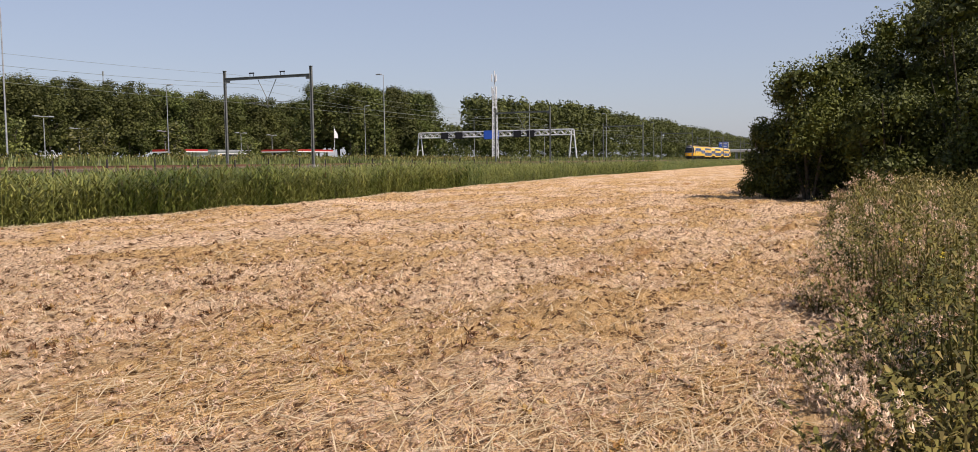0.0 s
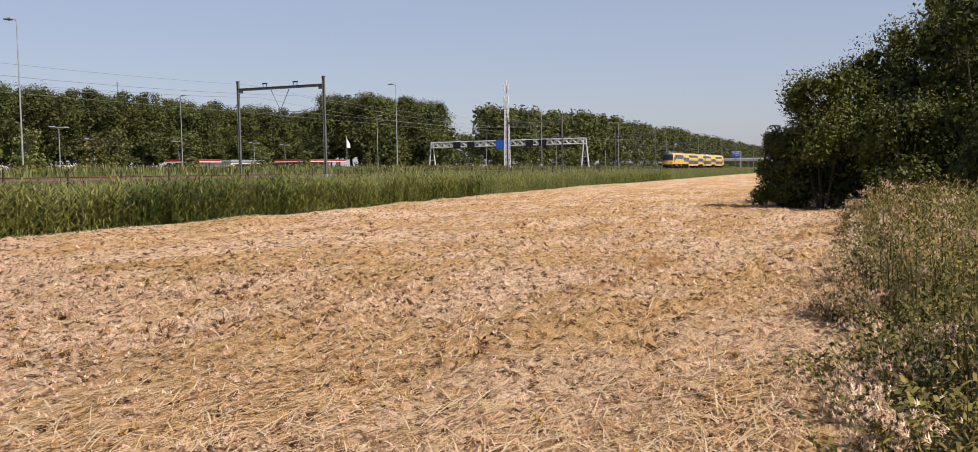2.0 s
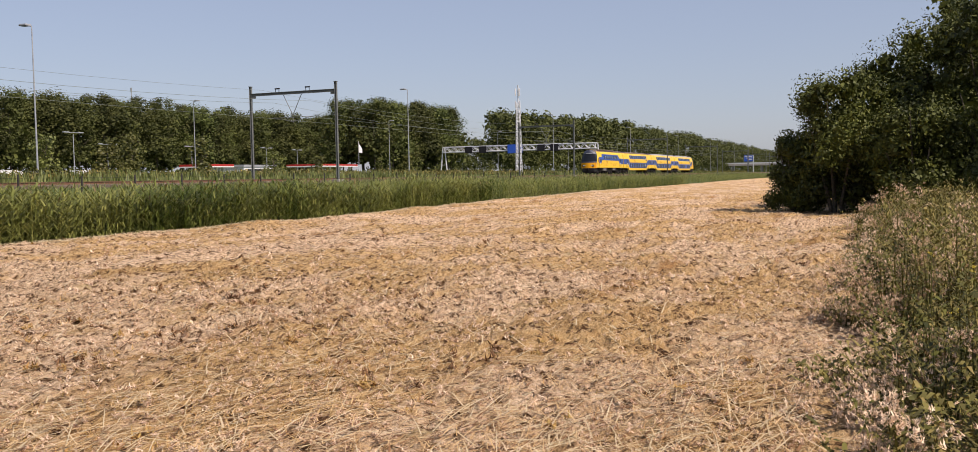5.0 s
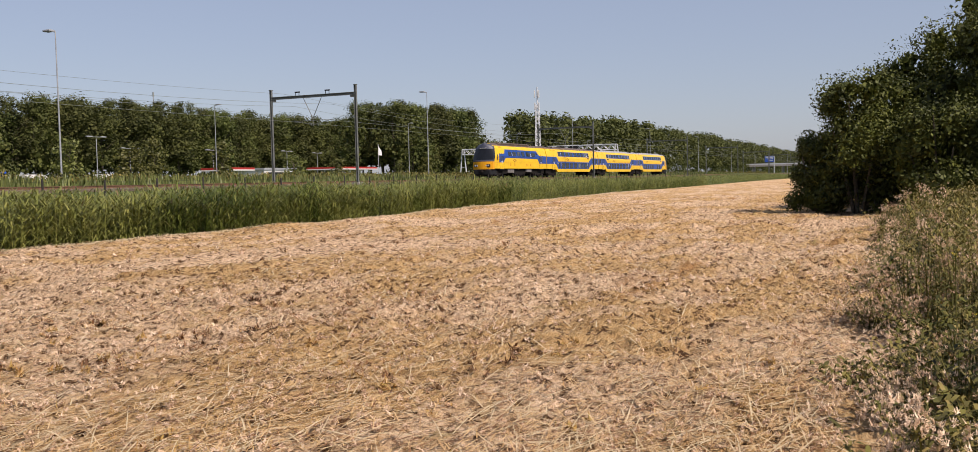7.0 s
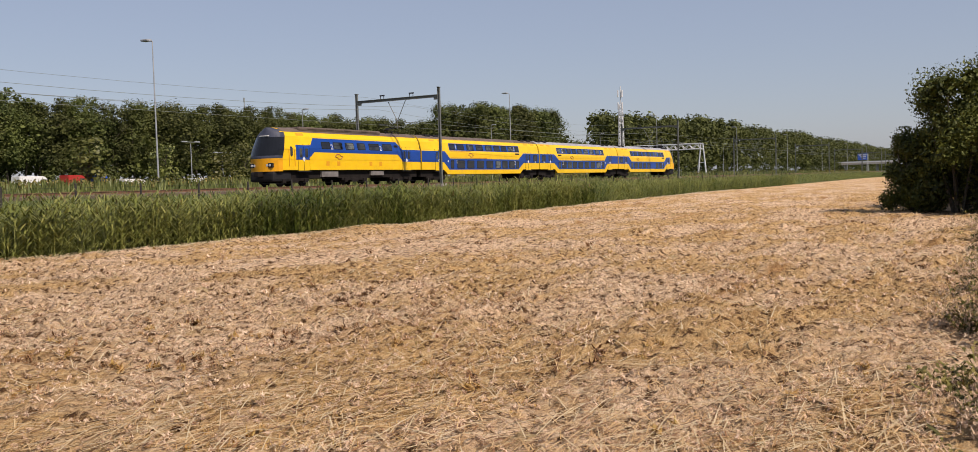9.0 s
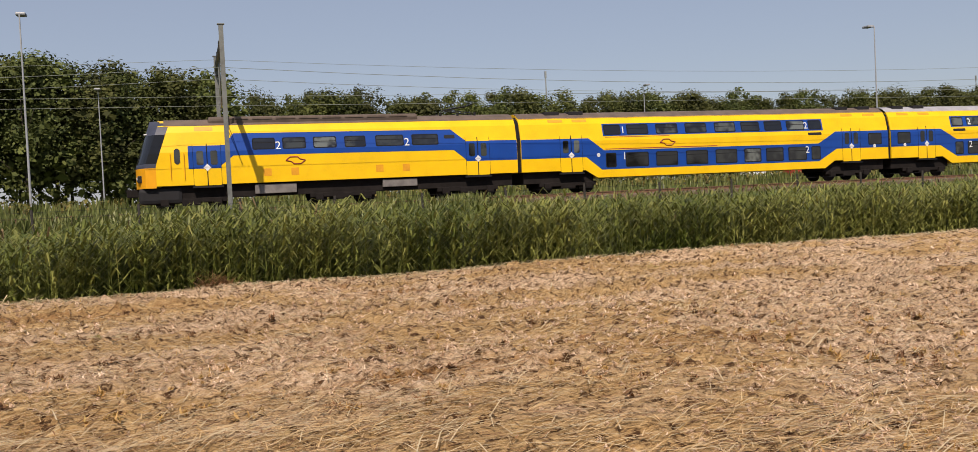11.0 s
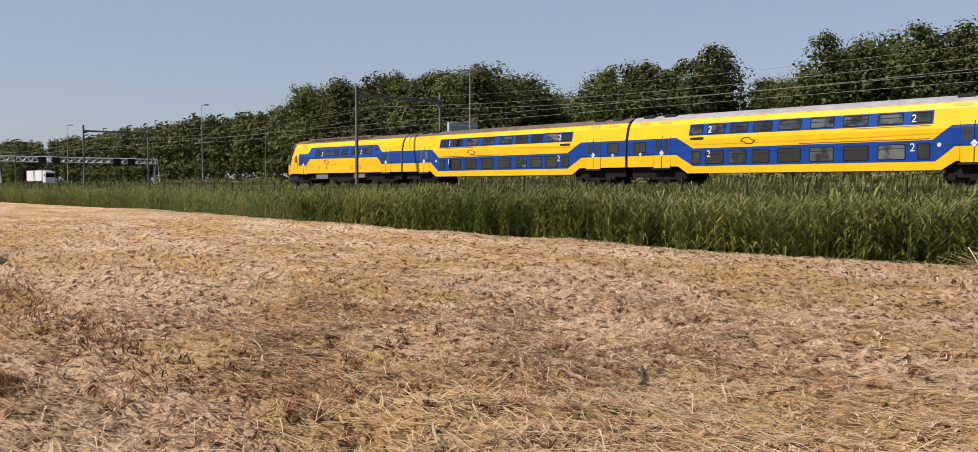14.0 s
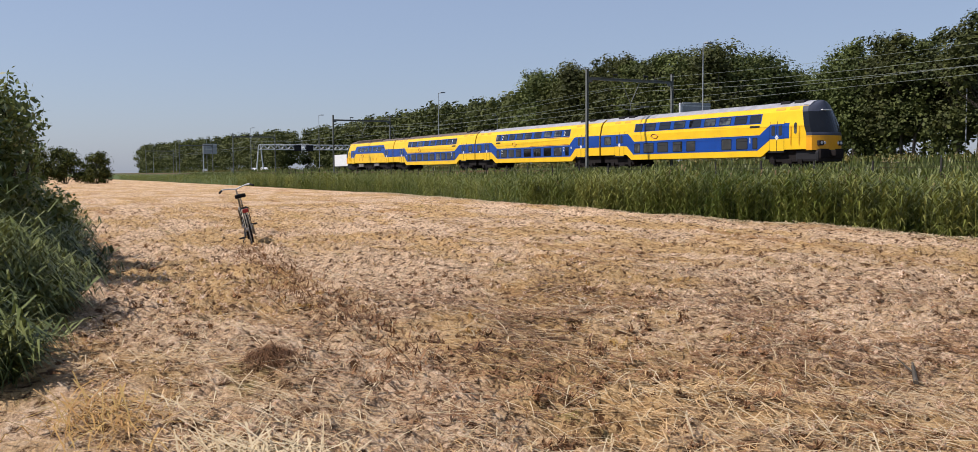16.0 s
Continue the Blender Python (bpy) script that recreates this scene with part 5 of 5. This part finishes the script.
def dead_clumps():
    """Dark tufts of dead weeds and green regrowth standing out of the hay."""
    g = np.random.default_rng(19)
    for n, mat, name, label, lo, hi in ((620, M_DEAD, "dead_weed_tufts", "dark brown tufts of dead weeds in the hay", 0.03, 0.085), (300, M_STUBBLE, "regrowth_tufts", "olive tufts of fresh growth in the hay", 0.03, 0.075)):
        x, y = near_points(n * 3, g, -30, 30, 0.8)
        keep = value_noise(x * 0.5, y, 1.6, n) > 0.5
        x, y = x[keep][:n], y[keep][:n]
        c = np.repeat(np.stack([x, y, ground_z(x, y) + 0.015], 1), 3, axis=0)
        c = c + g.normal(0, 1, c.shape) * [0.07, 0.05, 0.008]
        v, q, t = tufts(c, g.uniform(lo, hi, len(c)), 16, g, 0.7)
        tagged(np_object(name, np_mesh(name, v, q, t), mat), label, "weeds", kind="stuff")


dead_clumps()


def stick(x, y, turn, length):
    g = empty("stick", pose(x, y, ground_z(x, y).item() + 0.03, 0, -3, turn))
    part("branch", rod((0, 0, 0), (length, 0, 0), 0.018, 0.010, 7), M_BARK, g)
    part("twig", rod((length * 0.45, 0, 0), (length * 0.8, 0.1, 0.05), 0.008, 0.004, 5), M_BARK, g)
    tagged(g, "weathered grey stick lying on the hay", "stick")


stick(-4.3, 5.2, 130, 0.5)


def hay_heap(x0, y0, lx, ly, hz, n, seed, mat, label, size=1.0):
    g = np.random.default_rng(seed)
    u = g.normal(0, 0.42, (n, 2))
    x, y = u[:, 0] * lx, u[:, 1] * ly
    z = hz * np.exp(-(u ** 2).sum(1) * 2.2) * g.uniform(0.3, 1.0, n)
    a = g.normal(0.1, 0.7, n)
    ln = g.uniform(0.25, 0.75, n) * size
    d = np.stack([np.cos(a) * ln, np.sin(a) * ln, g.normal(0, 0.3, n) * ln], 1)
    c = np.stack([x, y, z], 1)
    v, q, t = blades(c - d, c + [0, 0, 0.04], c + d, g.uniform(0.014, 0.03, n) * size)
    ob = np_object("hay_heap", np_mesh("hay_heap", v, q, t), mat)
    ob.matrix_basis = pose(x0, y0, ground_z(x0, y0).item())
    return tagged(ob, label, "hay heap", kind="stuff")


hay_heap(-4.9, 16.75, 1.6, 0.5, 0.30, 800, 1, M_STRAW_PALE, "loose heap of long pale straw at the edge of the reeds")
hay_heap(0.4, 17.0, 0.4, 0.3, 0.22, 260, 2, M_DEAD, "small heap of dry brown weeds at the edge of the reeds", 0.5)
hay_heap(-6.5, 1.52, 0.24, 0.2, 0.10, 700, 3, M_DEAD, "small dark clump of dead weeds on the hay", 0.2)
hay_heap(-5.7, 0.4, 0.8, 0.4, 0.07, 260, 5, M_STUBBLE, "tangle of olive reed leaves at the edge of the meadow", 0.35)
hay_heap(-4.5, 0.95, 0.8, 0.45, 0.1, 600, 4, M_STRAW_PALE, "tangle of long pale reed straw on the meadow", 0.4)


def shrub(x, y, h, r, seed, n_leaf, size, mat, label, name="shrub"):
    g = np.random.default_rng(seed)
    s = empty(name, pose(x, y, 0))
    for i in range(7):
        a = i * 0.9 + g.uniform(-0.3, 0.3)
        tip = (r * 0.5 * math.cos(a), r * 0.5 * math.sin(a), h * g.uniform(0.5, 0.85))
        part("stem", rod((0.15 * math.cos(a), 0.15 * math.sin(a), -0.1), tip, 0.06, 0.015, 6), M_BARK, s)
    n_lobes = 34
    z = g.uniform(0.12, 0.9, n_lobes)
    env = np.interp(z, [0, 0.4, 0.75, 1], [0.95, 1.0, 0.75, 0.35])
    a = g.uniform(0, 6.28, n_lobes)
    d = env * r * g.uniform(0.3, 0.8, n_lobes)
    c = np.stack([d * np.cos(a), d * np.sin(a), z * h], 1)
    lr = r * g.uniform(0.2, 0.36, n_lobes)
    v1, q1 = inner_leaves(c, lr, 70, g)
    v1[:, 2] = np.maximum(v1[:, 2], 0.02)
    k = g.integers(0, n_lobes, n_leaf)
    n = rand_dirs(n_leaf, g)
    p = c[k] + n * lr[k][:, None] * g.uniform(0.7, 1.25, (n_leaf, 1))
    tw = g.random(n_leaf) < 0.05
    p[tw] += n[tw] * g.uniform(0.03, 0.16, (tw.sum(), 1))
    p[:, 2] = np.abs(p[:, 2]) + 0.03
    u = rand_dirs(n_leaf, g)
    v = np.cross(u, n + 0.7 * rand_dirs(n_leaf, g))
    sz = size * g.uniform(0.6, 1.3, (n_leaf, 1))
    v2, q2 = leaf_quads(p, u * sz, v * sz * 0.5)
    np_object("foliage", np_mesh("foliage", np.concatenate([v1, v2]), np.concatenate([q1, q2 + len(v1)])), mat, s)
    return tagged(s, label, "shrub", "hedge shrubs")


DARK_SHRUB = "large dark green leafy shrub at the meadow's edge"
for i, (x, y, h, r) in enumerate([(33, 1.4, 4.5, 2.0), (34, -0.2, 5.6, 2.4), (34.5, -1.6, 6.4, 2.7), (32.5, -3.4, 7.0, 2.7), (37, -4.5, 7.8, 3.3), (38.5, 0.9, 4.0, 2.6), (43, 0.6, 4.2, 2.8), (42, -4, 8.2, 3.3), (30.5, -5.8, 7.2, 2.7), (49, 0.4, 4.2, 2.8), (56, 0.8, 4.2, 3), (31.2, -1.0, 3.6, 1.9), (28, -3.4, 3.6, 1.8), (26.5, -5.4, 5.0, 2.2), (33.6, 2.7, 2.7, 1.1)]):
    shrub(x, y, h, r, 100 + i, 15000, 0.056, M_SHRUB, DARK_SHRUB)
shrub(50, -4.6, 10.5, 3.6, 140, 7000, 0.14, M_SHRUB, "tall dark tree crown behind the hedge", "hedge_tree")
for i, (x, y, h, r) in enumerate([(-15.5, -0.3, 2.6, 1.3), (-13.4, -0.8, 2.7, 1.3), (-18, -0.2, 1.9, 1.3), (-12, -2.4, 2.8, 1.4)]):
    shrub(x, y, h, r, 160 + i, 9000, 0.05, M_WILLOW, "loose grey-green willow shrub at the meadow's edge", "willow_shrub")
for i, (x, y, h, r) in enumerate([(-146, 12.0, 4.6, 2.8), (-148, 8.2, 5.4, 3.2), (-145, 4.4, 4.8, 3.0)]):
    shrub(x, y, h, r, 180 + i, 3000, 0.16, M_SHRUB, "rounded dark green shrub at the far edge of the meadow")


def weed_thicket(name, x0, x1, ya, yb, hmin, hmax, n, seed, label, leaf_len, fluff, slim=0.26, leaves=9, mat=M_WEED, head=0.03):
    """Nettles, thistles and tall grass: stalks with leaves all the way up."""
    g = np.random.default_rng(seed)
    x = g.uniform(x0, x1, n)
    front = np.interp(x, [x0, x1], [ya, yb]) + 0.25 * np.sin(x * 2.3) + 0.12 * np.sin(x * 5.1)
    dep = g.random(n) ** 1.3 * 4.0
    y = front - dep
    h = g.uniform(hmin * 0.7, hmax * 1.1, n) * (0.85 + 0.3 * np.sin(x * 1.7 + y * 2.0)) * np.interp(dep, [0, 0.3, 0.8, 1.6, 4], [0.3, 0.7, 0.95, 1.0, 1.05])
    base = np.stack([x, y, np.zeros(n) - 0.03], 1)
    top = base + np.stack([g.normal(0, 0.16, n), g.normal(0.06, 0.16, n), h], 1)
    V, Q, T3 = [], [], []
    off = 0
    v, q, t = blades(base, (base + top) / 2, top, np.full(n, 0.012))
    V.append(v), Q.append(q), T3.append(t)
    off += len(v)
    for j in range(leaves):
        f = g.uniform(0.12, 1.0, n)[:, None]
        p0 = base + (top - base) * f
        a = g.uniform(0, 6.28, n)
        ln = leaf_len * g.uniform(0.6, 1.4, n)
        out = np.stack([np.cos(a), np.sin(a), np.zeros(n)], 1) * ln[:, None]
        p1 = p0 + out * 0.5 + np.stack([0 * a, 0 * a, ln * 0.3], 1)
        p2 = p0 + out + np.stack([0 * a, 0 * a, ln * g.uniform(-0.5, 0.4, n)], 1)
        v, q, t = blades(p0, p1, p2, ln * slim * g.uniform(0.7, 1.3, n))
        V.append(v), Q.append(q + off), T3.append(t + off)
        off += len(v)
    ob = np_object(name, np_mesh(name, np.concatenate(V), np.concatenate(Q), np.concatenate(T3)), mat)
    tagged(ob, label, "weeds", kind="stuff")
    if fluff:
        # seed heads stand together on some of the plants
        k = np.flatnonzero((value_noise(x, y, 0.5, seed) > 0.5) & (dep < 0.9))
        k = g.choice(k, min(fluff, len(k)), replace=False)
        m = 26
        c = np.repeat(top[k], m, axis=0) + g.normal(0, 1, (len(k) * m, 3)) * [0.05, 0.05, 0.045] - [0, 0, 0.04]
        v, q, t = tufts(c, head * g.uniform(0.6, 1.3, len(c)), 8, g)
        tagged(np_object("thistle_heads", np_mesh("thistle_heads", v, q, t), M_FLUFF), "pinkish fluffy thistle heads gone to seed", "thistles", kind="stuff")


def yellow_flowers(places, seed):
    g = np.random.default_rng(seed)
    for x, y, h in places:
        f = empty("yellow_flower", pose(x, y, 0))
        part("stem", rod((0, 0, 0), (0.02, 0.01, h), 0.006, 0.003, 5), M_WEED, f)
        v, q, t = tufts(np.array([[0.02, 0.01, h]]) + g.normal(0, 0.018, (7, 3)), np.full(7, 0.016), 9, g, 0.5)
        np_object("flower_head", np_mesh("flower_head", v, q, t), M_YELLOW_FLOWER, f)
        tagged(f, "small yellow wildflower among the thistles", "flower", "yellow flowers")


weed_thicket("weed_thicket", 4.0, 12, 0.02, 0.05, 0.58, 0.95, 3600, 31, "green nettles and thistles going to seed beside the meadow", 0.058, 240, 0.34, 16, head=0.022)
weed_thicket("weed_thicket", 12, 28, 0.05, 0.3, 0.62, 1.02, 4000, 32, "green thistles and tall grass in front of the hedge", 0.13, 170, 0.15, 12)
weed_thicket("weed_thicket", -13.5, -7.0, 0.7, -0.35, 0.7, 1.35, 3600, 33, "tangle of dark green grass and weeds beside the meadow", 0.3, 0, 0.06, 11, M_BLADE)
weed_thicket("weed_thicket", -36, -13.5, 1.6, 0.8, 0.6, 1.2, 3000, 34, "tangle of tall grass in front of the hedge", 0.3, 0, 0.07, 9, M_BLADE)
yellow_flowers([(7.6, -0.35, 0.78), (6.4, -0.45, 0.5), (5.3, -0.32, 0.28), (7.1, -0.6, 0.72)], 36)


def umbels(x, y, n, seed):
    """A stand of pale flowering umbels."""
    g = np.random.default_rng(seed)
    plant_ = empty("umbel_plant", pose(x, y, ground_z(x, y).item() - 0.05))
    bm = bmesh.new()
    heads = []
    for i in range(n):
        tip = (g.normal(0, 0.45), g.normal(0, 0.25), g.uniform(0.75, 1.15))
        add_rod(bm, (tip[0] * 0.3, tip[1] * 0.3, 0), tip, 0.012, 0.006, 5)
        heads.append(tip)
    part("stems", bm, M_WEED, plant_)
    c = np.repeat(np.array(heads), 9, axis=0) + np.concatenate([g.normal(0, 0.09, (n * 9, 2)), g.normal(0, 0.015, (n * 9, 1))], 1)
    v, q, t = tufts(c, np.full(len(c), 0.05), 6, g, 0.4)
    np_object("flower_heads", np_mesh("flower_heads", v, q, t), M_STRAW_PALE, plant_)["kind"] = "stuff"
    tagged(plant_, "cream flowering umbels on the railway bank", "flowers", "bank flowers")


umbels(-33.3, 41.2, 12, 71)
umbels(-26.3, 41.2, 6, 72)
umbels(17.0, -0.9, 4, 73)


# ---- bicycle ----
def bicycle():
    b = empty("bicycle")

    def wheel(x):
        w = empty("wheel")
        w.parent = b
        bm = bmesh.new()
        for i in range(32):
            a0, a1 = 2 * math.pi * i / 32, 2 * math.pi * (i + 1) / 32
            add_rod(bm, (x + 0.335 * math.cos(a0), 0, 0.355 + 0.335 * math.sin(a0)), (x + 0.335 * math.cos(a1), 0, 0.355 + 0.335 * math.sin(a1)), 0.02, seg=6)
        part("tyre", bm, M_RUBBER, w)
        bm = bmesh.new()
        for i in range(18):
            a0 = 2 * math.pi * i / 18
            add_rod(bm, (x, 0.02 * (-1) ** i, 0.355), (x + 0.32 * math.cos(a0), 0, 0.355 + 0.32 * math.sin(a0)), 0.003, seg=3)
        add_rod(bm, (x, -0.06, 0.355), (x, 0.06, 0.355), 0.03)
        part("spokes", bm, M_SILVER, w)

    wheel(0.0)
    wheel(1.1)
    bm = bmesh.new()
    bb, st, ht, hl = (0.45, 0, 0.29), (0.24, 0, 0.82), (0.93, 0, 0.93), (0.97, 0, 0.70)
    for a, c in ((bb, st), (bb, hl), ((0.33, 0, 0.60), hl), (hl, ht)):
        add_rod(bm, a, c, 0.019)
    for y in (-0.05, 0.05):
        add_rod(bm, (0, y, 0.355), (0.45, y * 0.6, 0.29), 0.011)
        add_rod(bm, (0, y, 0.355), (0.27, y * 0.4, 0.72), 0.010)
        add_rod(bm, (1.1, y, 0.355), (0.98, y, 0.70), 0.013)
    part("frame", bm, M_BROWN_PAINT, b)
    for x in (0.0, 1.1):
        bm = bmesh.new()
        for i in range(9):
            a0, a1 = radians(20 + i * 16), radians(36 + i * 16)
            for y in (-0.022, 0.022):
                add_rod(bm, (x + 0.375 * math.cos(a0), y, 0.355 + 0.375 * math.sin(a0)), (x + 0.375 * math.cos(a1), y, 0.355 + 0.375 * math.sin(a1)), 0.014, seg=5)
        part("mudguard", bm, M_BROWN_PAINT, b)
    part("seat_post", rod(st, (0.21, 0, 0.95), 0.014), M_SILVER, b)
    bm = bmesh.new()
    for dx, w in ((-0.06, 0.10), (0.02, 0.085), (0.1, 0.045), (0.17, 0.03)):
        add_box(bm, 0.16 + dx - 0.05, 0.16 + dx + 0.05, -w, w, 0.95, 1.02, 0.02)
    part("saddle", bm, M_RUBBER, b)
    part("stem", rod(ht, (0.90, 0, 1.10), 0.015), M_SILVER, b)
    bm = bmesh.new()
    for s in (-1, 1):
        pts = [(0.92, 0, 1.10), (0.95, 0.12 * s, 1.13), (0.90, 0.25 * s, 1.15), (0.72, 0.31 * s, 1.12)]
        for a, c in zip(pts[:-1], pts[1:]):
            add_rod(bm, a, c, 0.013)
    part("handlebar", bm, M_LIGHT_STEEL, b)
    for s in (-1, 1):
        part("grip", rod((0.82, 0.28 * s, 1.135), (0.68, 0.325 * s, 1.11), 0.02), M_RUBBER, b)
    bm = bmesh.new()
    for y in (-0.07, 0.07):
        add_rod(bm, (-0.28, y, 0.76), (0.22, y * 0.6, 0.77), 0.007)
        add_rod(bm, (0.0, y * 0.9, 0.355), (-0.08, y, 0.76), 0.006)
    for x in (-0.26, -0.1, 0.06):
        add_rod(bm, (x, -0.07, 0.765), (x, 0.07, 0.765), 0.006)
    part("luggage_rack", bm, M_DARK, b)
    part("rear_light", boxm(-0.32, -0.28, -0.05, 0.05, 0.68, 0.75, bevel=0.01), M_RED, b)
    part("chain_guard", boxm(-0.05, 0.55, -0.085, -0.06, 0.24, 0.42, bevel=0.03), M_BROWN_PAINT, b)
    for s, ang in ((-1, 0.6), (1, 0.6 + math.pi)):
        bm = bmesh.new()
        px, pz = 0.45 + 0.17 * math.cos(ang), 0.29 + 0.17 * math.sin(ang)
        add_rod(bm, (0.45, 0.07 * s, 0.29), (px, 0.09 * s, pz), 0.012)
        add_box(bm, px - 0.045, px + 0.045, min(0.1 * s, 0.2 * s), max(0.1 * s, 0.2 * s), pz - 0.014, pz + 0.014)
        part("pedal", bm, M_DARK, b)
    part("kickstand", rod((0.1, 0.05, 0.30), (0.02, 0.22, 0.05), 0.009), M_DARK, b)
    return tagged(b, "dark city bicycle leaning on its kickstand in the hay", "bicycle")


BIKE = bicycle()
BIKE.matrix_basis = pose(-19.0, 4.4, ground_z(-19.0, 4.4).item() - 0.01) @ pose(0, 0, 0, 0, 0, 171) @ pose(0, 0, 0, -13, 0, 0) @ Matrix.Diagonal((1.08, 1.08, 1.08, 1))


# ---- vehicles ----
def truck():
    t = empty("truck")
    part("trailer", boxm(0, 13.0, -1.25, 1.25, 1.1, 3.9, bevel=0.05), M_WHITE, t)
    part("chassis", boxm(0.3, 15.5, -0.5, 0.5, 0.7, 1.08), M_DARK, t)
    cab_ = part("cab", boxm(13.7, 16.0, -1.22, 1.22, 0.6, 3.6, bevel=0.18), M_WHITE, t)
    part("windscreen", boxm(15.92, 16.03, -1.05, 1.05, 2.1, 3.1, bevel=0.02), M_GLASS, cab_)
    part("side_window", boxm(14.7, 15.6, -1.24, 1.24, 2.2, 3.0, bevel=0.02), M_GLASS, cab_)
    for x in (1.6, 2.9, 4.2, 12.6, 15.2):
        bm = bmesh.new()
        add_rod(bm, (x, -1.2, 0.5), (x, 1.2, 0.5), 0.5, seg=18)
        part("wheel", bm, M_RUBBER, t)
    return tagged(t, "white articulated box truck on the motorway", "truck")


def road_car(mat, label):
    c = empty("car")
    prof = [(-2.2, 0.3), (2.15, 0.3), (2.2, 0.75), (1.2, 0.92), (0.5, 1.42), (-1.2, 1.45), (-2.0, 0.95), (-2.2, 0.9)]
    bm = bmesh.new()
    f = bm.faces.new([bm.verts.new((x, -0.85, z)) for x, z in prof])
    r = bmesh.ops.extrude_face_region(bm, geom=[f])
    for v in r["geom"]:
        if isinstance(v, bmesh.types.BMVert):
            v.co.y = 0.85
    bmesh.ops.recalc_face_normals(bm, faces=bm.faces)
    bmesh.ops.bevel(bm, geom=bm.edges[:], offset=0.08, segments=2, affect="EDGES")
    part("body", bm, mat, c)
    part("side_window", boxm(-1.2, 0.55, -0.87, 0.87, 0.98, 1.33, bevel=0.02), M_GLASS, c)
    for x in (-1.35, 1.35):
        part("wheel", rod((x, -0.87, 0.32), (x, 0.87, 0.32), 0.32, seg=16), M_RUBBER, c)
    return tagged(c, label, "car", "motorway cars")


def van(x, y, mat, length, height, label, rz=0):
    v = empty("van", pose(x, y, ROAD_Z, 0, 0, rz))
    prof = [(0, 0.35), (length, 0.35), (length, 1.1), (length - 0.7, 1.25), (length - 1.3, height * 0.95), (length - 1.8, height), (0, height)]
    bm = bmesh.new()
    f = bm.faces.new([bm.verts.new((px_, -0.95, z)) for px_, z in prof])
    for e in bmesh.ops.extrude_face_region(bm, geom=[f])["geom"]:
        if isinstance(e, bmesh.types.BMVert):
            e.co.y = 0.95
    bmesh.ops.recalc_face_normals(bm, faces=bm.faces)
    bmesh.ops.bevel(bm, geom=bm.edges[:], offset=0.07, segments=2, affect="EDGES")
    part("body", bm, mat, v)
    part("side_window", boxm(length - 2.0, length - 1.2, -0.97, 0.97, 1.25, height * 0.8, bevel=0.02), M_GLASS, v)
    for wx in (0.9, length - 0.9):
        part("wheel", rod((wx, -0.96, 0.34), (wx, 0.96, 0.34), 0.34, seg=16), M_RUBBER, v)
    return tagged(v, label, "van", "parked vans")


for x, y, mat, ln, h, lab in ((81, 112, M_RED, 3.8, 2.3, "red van parked beyond the motorway"), (74, 112, M_WHITE, 5.0, 2.2, "white van parked beyond the motorway"), (91, 113, M_WHITE, 4.6, 1.7, "white estate car parked beyond the motorway"), (103.5, 112, M_WHITE, 3.6, 1.7, "white van parked under a lamp post")):
    van(x, y, mat, ln, h, lab)
skip = empty("container", pose(85.2, 112, ROAD_Z))
part("walls", boxm(0, 2.2, -1.0, 1.0, 0.05, 2.2, bevel=0.04), M_SIGN_BLUE, skip)
for x in (0.1, 0.75, 1.4, 2.05):
    part("rib", boxm(x - 0.05, x + 0.05, -1.06, -0.99, 0.1, 2.15), M_SIGN_BLUE, skip)
tagged(skip, "blue steel waste container parked beyond the motorway", "container")
TRUCK = truck()
CARS = [road_car(M_WHITE, "small white car on the motorway"), road_car(M_STEEL, "silver car on the motorway"), road_car(M_DARK, "dark car on the motorway"), road_car(M_WHITE, "white hatchback on the motorway")]


# ---- what moves ----
def motions():
    def train_x(t):
        return 39.965 - 27.853 * (t - 10.2)

    walk(TRAIN, [(t, pose(train_x(t), TRAIN_Y, RAIL_Z)) for t in (0.0, 4.0, 8.0, 12.0, 16.0)])
    walk(TRUCK, [(t, pose(-256 + 23.0 * (t - 14.5), 74.5, ROAD_Z + 0.05)) for t in (0.0, 8.0, 16.0)])
    for car, x, v, y, r in zip(CARS, (-330, -420, 150, -300), (31, 30, 29, 33), (79.5, 79.5, 96, 75.5), (0, 0, 180, 0)):
        s = 1 if r == 0 else -1
        walk(car, [(t, pose(x + s * v * (t - 16.0), y, ROAD_Z + 0.05, 0, 0, r)) for t in (0.0, 8.0, 16.0)])


motions()
